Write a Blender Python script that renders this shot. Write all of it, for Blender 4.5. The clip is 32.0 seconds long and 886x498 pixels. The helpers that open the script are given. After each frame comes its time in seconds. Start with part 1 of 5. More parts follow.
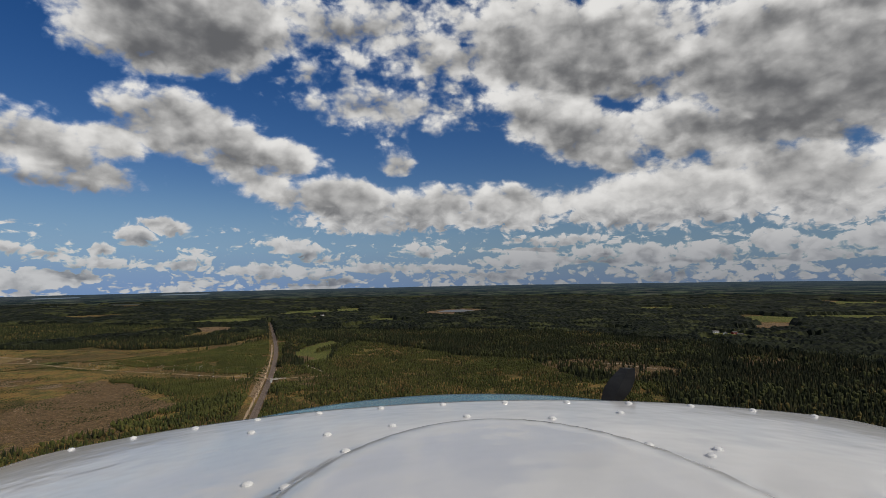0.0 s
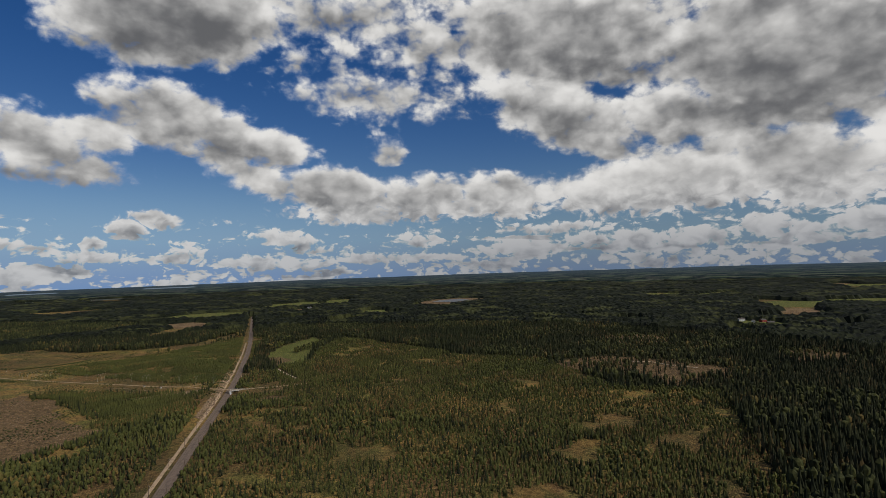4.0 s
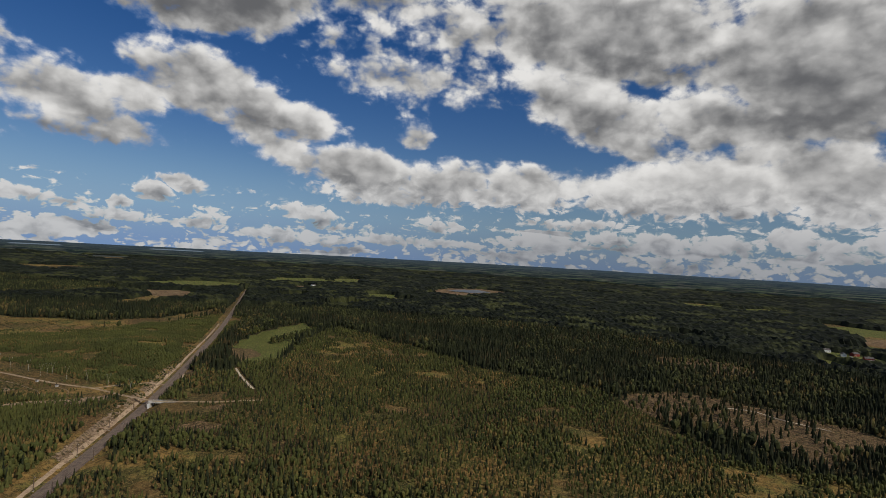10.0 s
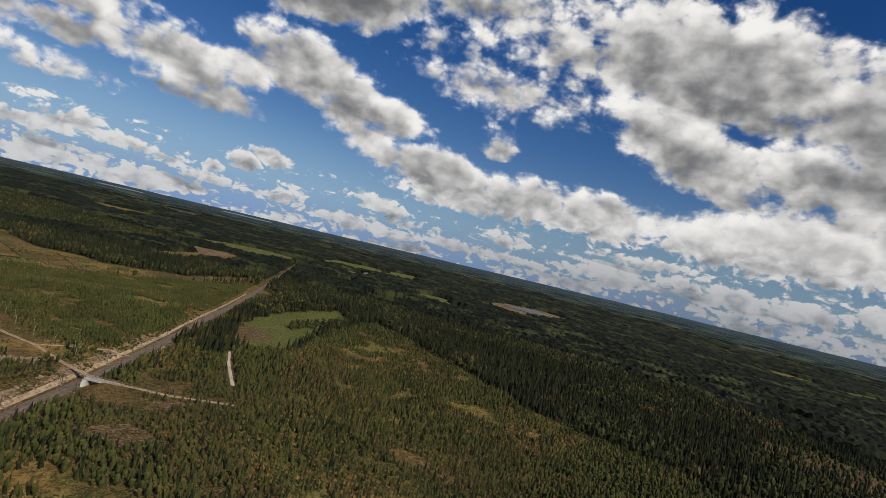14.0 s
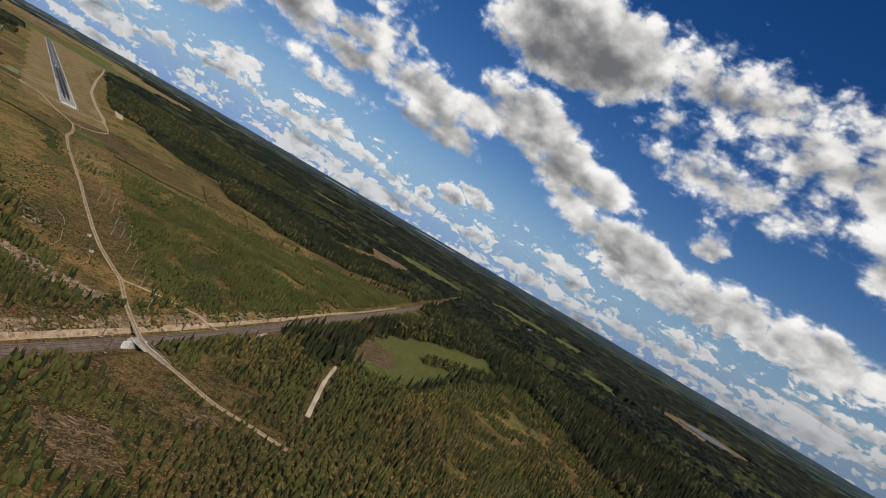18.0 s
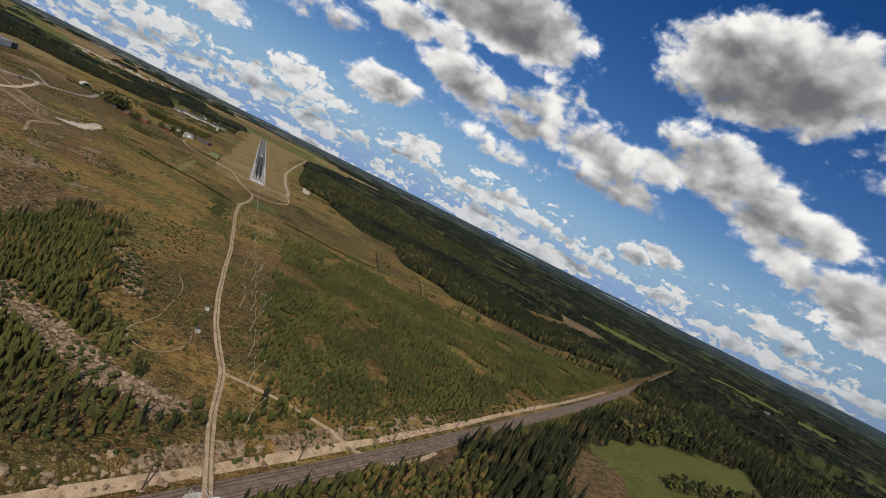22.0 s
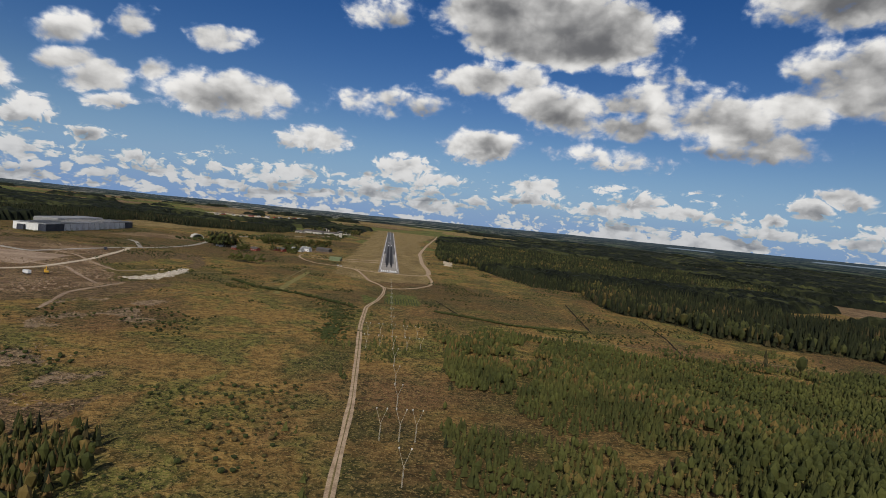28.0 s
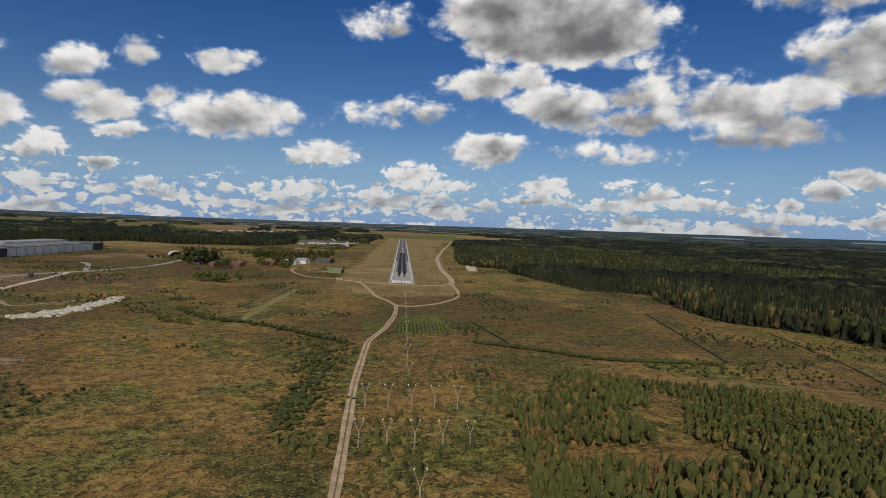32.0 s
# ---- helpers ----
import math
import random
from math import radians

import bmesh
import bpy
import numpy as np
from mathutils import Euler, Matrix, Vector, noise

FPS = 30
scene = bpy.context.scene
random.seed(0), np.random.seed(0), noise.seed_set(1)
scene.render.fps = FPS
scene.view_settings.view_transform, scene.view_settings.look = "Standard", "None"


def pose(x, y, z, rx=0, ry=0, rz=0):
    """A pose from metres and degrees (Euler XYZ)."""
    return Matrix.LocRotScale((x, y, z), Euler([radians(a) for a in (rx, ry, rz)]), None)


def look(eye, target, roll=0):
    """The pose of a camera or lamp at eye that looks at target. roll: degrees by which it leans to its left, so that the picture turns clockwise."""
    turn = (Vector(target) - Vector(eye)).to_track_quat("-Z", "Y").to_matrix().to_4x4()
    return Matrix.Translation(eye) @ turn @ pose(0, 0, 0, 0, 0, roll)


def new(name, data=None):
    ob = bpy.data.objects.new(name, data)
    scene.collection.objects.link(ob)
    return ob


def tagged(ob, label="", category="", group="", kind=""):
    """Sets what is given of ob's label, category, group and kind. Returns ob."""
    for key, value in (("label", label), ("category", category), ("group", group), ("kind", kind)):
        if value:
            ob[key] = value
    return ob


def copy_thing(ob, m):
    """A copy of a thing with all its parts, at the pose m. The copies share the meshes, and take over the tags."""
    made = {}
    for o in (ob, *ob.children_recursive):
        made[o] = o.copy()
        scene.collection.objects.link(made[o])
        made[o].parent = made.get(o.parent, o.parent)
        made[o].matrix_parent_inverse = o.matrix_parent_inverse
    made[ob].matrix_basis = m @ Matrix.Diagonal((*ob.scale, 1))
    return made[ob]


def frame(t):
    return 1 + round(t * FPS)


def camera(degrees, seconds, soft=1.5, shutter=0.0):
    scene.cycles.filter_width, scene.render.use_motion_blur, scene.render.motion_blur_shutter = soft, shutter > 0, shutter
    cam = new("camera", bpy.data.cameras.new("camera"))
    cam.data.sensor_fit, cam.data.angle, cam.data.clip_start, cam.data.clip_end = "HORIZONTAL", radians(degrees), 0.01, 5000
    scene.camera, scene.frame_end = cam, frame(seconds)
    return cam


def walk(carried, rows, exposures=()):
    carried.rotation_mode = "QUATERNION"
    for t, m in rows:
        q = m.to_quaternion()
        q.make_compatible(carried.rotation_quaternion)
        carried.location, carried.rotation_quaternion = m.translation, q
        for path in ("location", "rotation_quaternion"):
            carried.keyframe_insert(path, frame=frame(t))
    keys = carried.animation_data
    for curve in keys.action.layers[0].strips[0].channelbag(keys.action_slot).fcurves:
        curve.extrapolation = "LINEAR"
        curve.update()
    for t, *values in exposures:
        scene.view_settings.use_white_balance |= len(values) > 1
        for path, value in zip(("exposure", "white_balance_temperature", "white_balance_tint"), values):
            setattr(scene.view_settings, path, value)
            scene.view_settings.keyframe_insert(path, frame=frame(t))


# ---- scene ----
cam = camera(79.06, 32.0, soft=0.6)
# seconds, eye, a point 100 m ahead, roll
PATH = [
    (0, (-700.61, -1287.11, 145.50), (-607.17, -1252.06, 151.89), -0.73),
    (0.5, (-681.46, -1283.89, 144.37), (-588.02, -1248.81, 150.51), -0.67),
    (1, (-662.74, -1278.18, 143.26), (-569.14, -1243.46, 149.05), -0.70),
    (1.5, (-644.50, -1270.96, 142.34), (-550.80, -1236.45, 147.80), -0.72),
    (2, (-626.60, -1262.88, 141.70), (-532.81, -1228.55, 146.78), -0.97),
    (2.5, (-608.89, -1254.36, 141.34), (-515.06, -1220.13, 146.25), -1.18),
    (3, (-591.28, -1245.66, 141.24), (-497.37, -1211.61, 145.99), -1.51),
    (3.5, (-573.66, -1236.94, 141.37), (-479.72, -1202.96, 145.82), -1.69),
    (5.5, (-503.68, -1204.03, 142.86), (-409.82, -1169.74, 146.60), -1.19),
    (6, (-486.33, -1196.41, 143.16), (-392.50, -1162.01, 146.64), -0.78),
    (6.5, (-469.02, -1189.00, 143.32), (-375.26, -1154.37, 146.48), -0.29),
    (7, (-451.71, -1181.75, 143.33), (-357.99, -1146.98, 146.16), 0.17),
    (7.5, (-434.41, -1174.65, 143.16), (-340.80, -1139.55, 145.58), 0.62),
    (8, (-417.09, -1167.64, 142.80), (-323.65, -1132.08, 144.84), 1.09),
    (8.5, (-399.74, -1160.72, 142.26), (-306.40, -1124.88, 144.06), 1.71),
    (9, (-382.37, -1153.85, 141.54), (-289.17, -1117.65, 143.26), 2.32),
    (9.5, (-364.97, -1146.99, 140.67), (-271.94, -1110.36, 142.44), 3.02),
    (10, (-347.54, -1140.13, 139.65), (-254.71, -1103.00, 141.51), 3.55),
    (10.5, (-330.11, -1133.24, 138.52), (-237.49, -1095.58, 140.43), 4.11),
    (11, (-312.68, -1126.28, 137.29), (-220.32, -1088.01, 139.29), 4.72),
    (11.5, (-295.30, -1119.23, 135.99), (-203.34, -1080.00, 138.17), 5.27),
    (12, (-277.98, -1112.03, 134.64), (-186.70, -1071.26, 136.99), 6.27),
    (12.5, (-260.78, -1104.65, 133.24), (-170.41, -1061.90, 135.62), 7.37),
    (13, (-243.73, -1097.03, 131.82), (-154.25, -1052.44, 134.01), 8.45),
    (13.5, (-226.90, -1089.14, 130.38), (-138.25, -1042.91, 132.37), 10.91),
    (15.5, (-162.89, -1053.59, 124.39), (-80.42, -997.03, 125.10), 22.05),
    (16, (-148.03, -1043.44, 122.79), (-68.46, -982.87, 122.88), 24.54),
    (16.5, (-133.76, -1032.69, 121.14), (-57.34, -968.20, 120.48), 26.89),
    (17, (-120.14, -1021.30, 119.41), (-46.90, -953.21, 118.80), 28.90),
    (17.5, (-107.22, -1009.24, 117.59), (-37.11, -937.93, 116.71), 29.92),
    (18, (-95.04, -996.50, 115.66), (-28.46, -921.90, 114.35), 30.89),
    (18.5, (-83.65, -983.07, 113.63), (-20.94, -905.20, 111.51), 31.60),
    (19, (-73.09, -968.97, 111.48), (-14.34, -888.10, 108.65), 32.72),
    (19.5, (-63.37, -954.21, 109.20), (-8.71, -870.62, 104.24), 32.11),
    (20, (-54.51, -938.83, 106.81), (-3.93, -852.76, 101.02), 31.70),
    (20.5, (-46.51, -922.88, 104.31), (0.82, -834.98, 98.48), 31.02),
    (21, (-39.36, -906.42, 101.71), (4.69, -816.84, 95.84), 30.01),
    (21.5, (-33.05, -889.52, 99.03), (7.65, -798.40, 92.68), 28.56),
    (22, (-27.53, -872.26, 96.29), (9.72, -779.70, 89.59), 27.32),
    (22.5, (-22.79, -854.72, 93.52), (11.01, -760.85, 86.73), 26.46),
    (23, (-18.75, -836.98, 90.75), (11.69, -741.94, 84.32), 26.13),
    (23.5, (-15.38, -819.11, 88.01), (11.83, -723.10, 81.47), 24.93),
    (24, (-12.60, -801.20, 85.32), (11.30, -704.32, 78.70), 23.39),
    (24.5, (-10.35, -783.29, 82.72), (10.17, -685.67, 75.76), 21.12),
    (25, (-8.57, -765.43, 80.23), (8.67, -667.19, 72.97), 18.23),
    (25.5, (-7.17, -747.65, 77.86), (7.26, -648.95, 70.72), 15.17),
    (27.5, (-4.16, -677.18, 69.75), (6.32, -577.86, 64.60), 7.16),
    (28, (-3.76, -659.53, 68.02), (6.36, -560.16, 63.21), 6.35),
    (28.5, (-3.42, -641.76, 66.37), (6.31, -542.33, 61.92), 6.16),
    (29, (-3.12, -623.81, 64.76), (6.39, -524.35, 60.51), 5.95),
    (29.5, (-2.82, -605.67, 63.16), (6.57, -506.20, 58.90), 5.49),
    (30, (-2.53, -587.39, 61.55), (6.67, -487.90, 57.45), 4.73),
    (30.5, (-2.22, -569.09, 59.93), (6.76, -469.57, 55.99), 4.13),
    (31, (-1.90, -551.03, 58.33), (6.81, -451.49, 54.44), 3.61),
    (31.5, (-1.56, -533.64, 56.82), (6.51, -434.04, 52.98), 3.21),
    (32, (-1.16, -517.57, 55.54), (6.46, -417.94, 51.63), 2.70),
]
# the clip's camera opens up as it turns towards the lit heath, and closes a little over the runway
EXPOSURES = [(0, -0.32), (9, -0.30), (12, -0.24), (16, 0.0), (21, 0.0), (25, -0.08), (28, -0.15), (32, -0.12)]
walk(cam, [(t, look(eye, target, roll)) for t, eye, target, roll in PATH], EXPOSURES)

SUN_AZ, SUN_EL = 197.0, 38.0

# ---- world: sky, clouds, sun ----
world = bpy.data.worlds.new("sky")
scene.world = world
world.use_nodes = True
WT = world.node_tree
WT.nodes.clear()


class Graph:
    """Small helper that wires shader nodes."""

    def __init__(self, tree):
        self.t = tree

    def node(self, kind):
        return self.t.nodes.new(kind)

    def put(self, sock, value):
        if isinstance(value, bpy.types.NodeSocket):
            self.t.links.new(value, sock)
        else:
            sock.default_value = value

    def m(self, op, a, b=0.0, c=0.0, clamp=False):
        n = self.node("ShaderNodeMath")
        n.operation, n.use_clamp = op, clamp
        for s, v in zip(n.inputs, (a, b, c)):
            self.put(s, v)
        return n.outputs[0]

    def step(self, x, lo, hi, a=0.0, b=1.0):
        n = self.node("ShaderNodeMapRange")
        n.interpolation_type = "SMOOTHSTEP"
        for s, v in zip(n.inputs, (x, lo, hi, a, b)):
            self.put(s, v)
        return n.outputs[0]

    def noise(self, vec, scale, detail=4.0, rough=0.55, lac=2.0, warp=0.0, flat=False):
        n = self.node("ShaderNodeTexNoise")
        n.noise_dimensions = "2D" if flat else "3D"
        self.put(n.inputs["Vector"], vec)
        for k, v in (("Scale", scale), ("Detail", detail), ("Roughness", rough), ("Lacunarity", lac), ("Distortion", warp)):
            self.put(n.inputs[k], v)
        return n.outputs[0]

    def mix(self, fac, a, b):
        n = self.node("ShaderNodeMix")
        n.data_type = "RGBA"
        self.put(n.inputs[0], fac)
        for s, v in ((n.inputs[6], a), (n.inputs[7], b)):
            self.put(s, (*v, 1) if isinstance(v, tuple) and len(v) == 3 else v)
        return n.outputs[2]

    def vec(self, x, y, z):
        n = self.node("ShaderNodeCombineXYZ")
        for s, v in zip(n.inputs, (x, y, z)):
            self.put(s, v)
        return n.outputs[0]


# Clouds: azimuth and elevation of the middle, half width, half height, lean (all in degrees), weight.
EAST_SHEET = [
    (43.5, 24.4, 11.6, 5.0, 4, 2.2), (58.5, 26.4, 11.5, 3.2, 2, 0.75), (83.2, 23.4, 15.5, 6.0, -8, 1.7), (103.5, 18.6, 12.5, 7.2, -13, 2.2),
    (83, 16.2, 10.6, 3.6, -19, 1.5), (63.8, 18.2, 9.5, 2.3, -4, 0.7), (58.5, 22.5, 6.6, 2.0, 2, 0.35), (96.4, 14.3, 10.2, 3.4, -9, 1.5),
    (86.3, 12.9, 7.0, 1.9, -17, 1.2), (70, 24, 9, 4, -5, 0.9), (112, 24, 10, 7, 0, 1.6),
]
EAST_BANK = [
    (93.7, 8.2, 12.2, 3.4, 1, 1.6), (104.3, 8.9, 8, 3.8, -7, 1.7), (86.2, 7.4, 6.2, 2.4, -3, 1.3), (98.7, 11.4, 6.2, 2.1, 4, 1.2),
    (106.3, 6.5, 6.4, 2.1, 6, 1.3), (115, 9, 8, 5, 0, 1.4),
]
LONG_CHAIN = [
    (43.2, 15.4, 7.0, 3.4, -10, 1.5), (48.2, 13.8, 4.4, 3.0, -4, 1.4), (52.4, 12.8, 4.9, 2.5, -12, 1.4), (51.2, 10.1, 5.4, 2.0, -18, 1.2),
    (59.2, 8.8, 6.8, 3.0, -10, 1.6), (61.3, 6.6, 8.2, 1.5, 0, 1.2), (68.2, 8.0, 5.5, 2.7, -1, 1.5), (76.9, 7.9, 5.6, 2.7, -8, 1.5),
    (72.6, 6.8, 5.0, 1.4, 0, 1.1), (64.3, 13, 2.2, 1.6, -24, 0.9),
]
EAST_LOW = [
    (54.1, 3.8, 3.6, 1.2, -10, 1.1), (67.5, 3.6, 2.9, 0.9, -1, 1), (62.1, 1.7, 3.8, 0.7, -1, 1), (54.9, 1.3, 4.3, 0.7, -1, 1),
    (49.4, 1.5, 2.9, 0.6, 0, 0.9), (69.6, 1.6, 3.2, 0.5, -1, 0.8), (76.8, 2.2, 4.0, 0.8, -1, 0.9), (82.7, 4.3, 7.9, 0.8, -2, 0.7),
    (85.5, 2.9, 3.0, 1.0, -2, 1), (89.9, 2.8, 3.4, 1.3, -2, 1.1), (95.6, 2.9, 3.2, 1.2, -2, 1.1),
    (101.2, 3.5, 2.9, 1.4, -3, 1.1), (104.5, 2.6, 2.7, 1.2, -3, 1.1), (108.5, 3.6, 3.0, 1.4, -4, 1.1), (94.5, 0.9, 11, 0.8, -1, 0.7),
]
NORTH_HIGH = [
    (14.4, 20.4, 12.4, 4.0, -3, 2.6), (7.7, 14.9, 4.9, 1.9, 9, 1.3), (12.6, 15.8, 2.5, 1.8, 4, 1.2), (16, 12.6, 5.7, 2.6, -8, 1.4),
    (25, 13.9, 4.6, 2.1, -5, 0.9), (24.2, 11.5, 5.4, 1.5, 2, 1), (33.4, 11.8, 7.4, 3.1, -11, 1.2), (37, 12.8, 3.8, 2.4, -10, 1.1),
    (33.5, 9.6, 4.3, 1.1, -7, 0.8), (-3, 20.3, 3.9, 1.5, 8, 0.7), (-0.9, 12, 7, 1.4, 7, 0.46), (24, 17.3, 4.5, 1.6, -12, 0.45),
]
NORTH_WEST = [
    (-30.3, 12.9, 2.7, 1.5, 16, 1.2), (-25.6, 14.7, 2.0, 1.1, 15, 0.6), (-18.3, 14.9, 3.1, 1.2, 12, 0.8), (-30.1, 10.2, 2.7, 1.2, 14, 1.1),
    (-28.2, 9.4, 3.3, 1.6, 13, 1.3), (-27.1, 7.5, 2.3, 0.9, 12, 1), (-23.7, 10.9, 1.9, 1.1, 13, 0.9), (-17.4, 9.9, 7.2, 2.3, 4, 1.3),
    (-32.7, 5.4, 2.2, 1.6, 24, 1.2), (-28.3, 4.5, 1.6, 0.8, 10, 1), (-8.5, 7.1, 4.5, 1.4, 4, 1.2), (-36, 8, 3, 1.6, 0, 1),
    (-40, 13, 5, 2, 0, 1),
]
NORTH_LOW = [
    (8.6, 8.4, 4.7, 1.9, 5, 1.2), (21.9, 8.3, 6.2, 1.2, -2, 0.6), (0.8, 5.3, 3.6, 1.7, 7, 1.1), (3.9, 4.2, 3.8, 1.0, 6, 1),
    (8.9, 2.8, 1.4, 0.6, 6, 0.9), (15, 4.4, 3.0, 1.6, 0, 1.1), (20.3, 3.1, 1.9, 0.7, 6, 0.9), (25.2, 4.0, 2.8, 1.4, 5, 1.1),
    (29.1, 3.5, 3.2, 0.8, -1, 1), (37, 3.4, 1.2, 0.8, 5, 1), (36.7, 2.3, 2.2, 0.8, 0, 1), (39.5, 4.8, 2.0, 1.2, -8, 1.1),
    (42, 5.8, 2.4, 1.1, -11, 1.1), (43.8, 2.2, 1.7, 0.9, 6, 1),
]
NORTH_SMALL = [
    (-28, 2.3, 1.5, 0.7, 9, 0.9), (-24.7, 2.9, 1.3, 0.8, 9, 1), (-33.5, 2.5, 1.4, 1.2, 10, 1.1), (-27.5, 1.2, 1.9, 0.5, 8, 0.8),
    (-18, 2.8, 1.2, 0.7, 8, 1), (-11.5, 3.3, 4.5, 1.1, 7, 1), (-3.5, 3.2, 2.0, 0.7, 7, 0.9), (-21.7, 2.4, 0.8, 0.4, 8, 0.8), (-31.5, 1.1, 2.5, 0.5, 9, 0.7),
]
CLOUDS = EAST_SHEET + EAST_BANK + LONG_CHAIN + EAST_LOW + NORTH_HIGH + NORTH_WEST + NORTH_LOW + NORTH_SMALL
g = Graph(WT)
way = g.node("ShaderNodeTexCoord").outputs["Generated"]
sep = g.node("ShaderNodeSeparateXYZ")
WT.links.new(way, sep.inputs[0])
azi = g.m("MULTIPLY", g.m("ARCTAN2", sep.outputs[0], sep.outputs[1]), 57.29578)
ele = g.m("MULTIPLY", g.m("ARCSINE", sep.outputs[2]), 57.29578)


def puffs(da, de, fine=1.0, wide=1.0):
    """Ragged billows of the cloud field, looked up beside a direction: a coarse field high up, a finer one low down."""
    at = g.vec(g.m("ADD", azi, da), g.m("MULTIPLY", g.m("ADD", ele, de), 1.45), 3.0)
    bend = g.node("ShaderNodeTexNoise")
    bend.noise_dimensions = "2D"
    g.put(bend.inputs["Vector"], at)
    bend.inputs["Scale"].default_value, bend.inputs["Detail"].default_value = 0.33, 4.0
    shift = g.node("ShaderNodeVectorMath")
    shift.operation = "MULTIPLY_ADD"
    g.put(shift.inputs[0], bend.outputs["Color"])
    shift.inputs[1].default_value = (2.4, 2.4, 0.0)
    g.put(shift.inputs[2], at)
    bent = shift.outputs[0]

    def cells(scale):
        v = g.node("ShaderNodeTexVoronoi")
        v.feature, v.voronoi_dimensions = "SMOOTH_F1", "2D"
        g.put(v.inputs["Vector"], bent)
        v.inputs["Scale"].default_value, v.inputs["Detail"].default_value = scale * wide, 2.0 * fine
        v.inputs["Roughness"].default_value, v.inputs["Smoothness"].default_value = 0.55, 0.5 if fine > 0.5 else 0.9
        return g.m("MULTIPLY_ADD", v.outputs["Distance"], -1.15, 0.98)

    high_part = g.m("MULTIPLY_ADD", cells(0.34), 0.34, g.m("MULTIPLY", g.noise(at, 0.34 * wide, 8.0 * fine, 0.62, flat=True), 0.66))
    low_part = g.m("MULTIPLY_ADD", cells(0.85), 0.5, g.m("MULTIPLY", g.noise(bent, 1.0 * wide, 5.0 * fine, 0.60, flat=True), 0.5))
    return g.m("ADD", g.m("MULTIPLY", high_part, low), g.m("MULTIPLY", low_part, g.m("SUBTRACT", 1.0, low)))


low = g.step(ele, 3.0, 11.0)
n_big = g.noise(g.vec(azi, g.m("MULTIPLY", ele, 1.6), 3.0), 0.115, 3.0, 0.5, warp=0.4)
rag = puffs(0.0, 0.0)
# the same field a little towards the sun, for the shading of the folds
soft_here = puffs(0.0, 0.0, 0.3, 0.62)
soft_there = puffs(0.8, 1.5, 0.3, 0.62)
body, rise = g.m("MULTIPLY", azi, 0.0001), g.m("MULTIPLY", azi, 0.0001)
body = g.m("SUBTRACT", body, 3.0)
heading = g.vec(azi, ele, 0.0)
for ca, ce, wa, we, lean, weight in CLOUDS:
    # each cloud follows on the one before it, which keeps the shader small in memory
    here = g.node("ShaderNodeVectorMath")
    here.operation = "MULTIPLY_ADD"
    g.put(here.inputs[0], rise)
    here.inputs[1].default_value = (1e-7, 1e-7, 0.0)
    g.put(here.inputs[2], heading)
    own_axes = g.node("ShaderNodeMapping")
    own_axes.vector_type = "TEXTURE"
    g.put(own_axes.inputs["Vector"], here.outputs[0])
    own_axes.inputs["Location"].default_value = (ca, ce, 0.0)
    own_axes.inputs["Rotation"].default_value = (0.0, 0.0, radians(lean))
    own_axes.inputs["Scale"].default_value = (wa, we, 1.0)
    far_off = g.node("ShaderNodeVectorMath")
    far_off.operation = "DOT_PRODUCT"
    g.put(far_off.inputs[0], own_axes.outputs[0])
    g.put(far_off.inputs[1], own_axes.outputs[0])
    lift_ = g.node("ShaderNodeVectorMath")
    lift_.operation = "DOT_PRODUCT"
    g.put(lift_.inputs[0], own_axes.outputs[0])
    lift_.inputs[1].default_value = (0.0, 1.0, 0.0)
    own = g.m("MULTIPLY_ADD", far_off.outputs["Value"], -weight, weight)
    # keep the relative height inside whichever cloud is strongest here
    swap = g.node("ShaderNodeMix")
    g.put(swap.inputs[0], g.m("MULTIPLY_ADD", g.m("SUBTRACT", own, body), 1.2, 0.5, clamp=True))
    g.put(swap.inputs[2], rise)
    g.put(swap.inputs[3], lift_.outputs["Value"])
    rise = swap.outputs[0]
    body = g.m("MAXIMUM", body, own)
# the part of the sky that the flight never faces keeps a broken cover of the same kind
other = g.m("MULTIPLY", g.m("SUBTRACT", n_big, 0.50), 6.0)
seen_az = g.m("MULTIPLY", g.step(azi, -60.0, -45.0), g.m("SUBTRACT", 1.0, g.step(azi, 122.0, 137.0)))
seen = g.m("MULTIPLY", seen_az, g.m("SUBTRACT", 1.0, g.step(ele, 34.0, 42.0)))
body = g.m("ADD", g.m("MULTIPLY", body, seen), g.m("MULTIPLY", other, g.m("SUBTRACT", 1.0, seen)))
# the long low banks near the horizon
bank = g.noise(g.vec(azi, g.m("MULTIPLY", ele, 4.5), 9.0), 0.15, 4.0, 0.55, warp=0.3)
banks = g.m("MULTIPLY_ADD", g.m("SUBTRACT", bank, 0.50), 6.0, g.m("ADD", g.step(ele, 8.5, 2.0, -1.9, 0.2), g.step(azi, 15.0, 45.0, 0.12, 0.0)))
body = g.m("MAXIMUM", g.m("MINIMUM", body, 1.9), banks)
dens = g.m("ADD", body, g.m("MULTIPLY", g.m("SUBTRACT", rag, g.m("MULTIPLY_ADD", low, -0.06, 0.32)), g.m("MULTIPLY_ADD", low, 0.5, 2.3)))
cover = g.step(dens, -0.05, g.m("MULTIPLY_ADD", low, 0.60, 0.50))
bulk = g.step(body, 0.5, 1.9)
fold = g.m("MULTIPLY_ADD", g.m("SUBTRACT", soft_here, soft_there), 1.15, g.m("MULTIPLY", g.m("SUBTRACT", rag, 0.46), 0.75))
fold = g.m("MULTIPLY", fold, g.m("MULTIPLY_ADD", bulk, -0.40, 1.0))
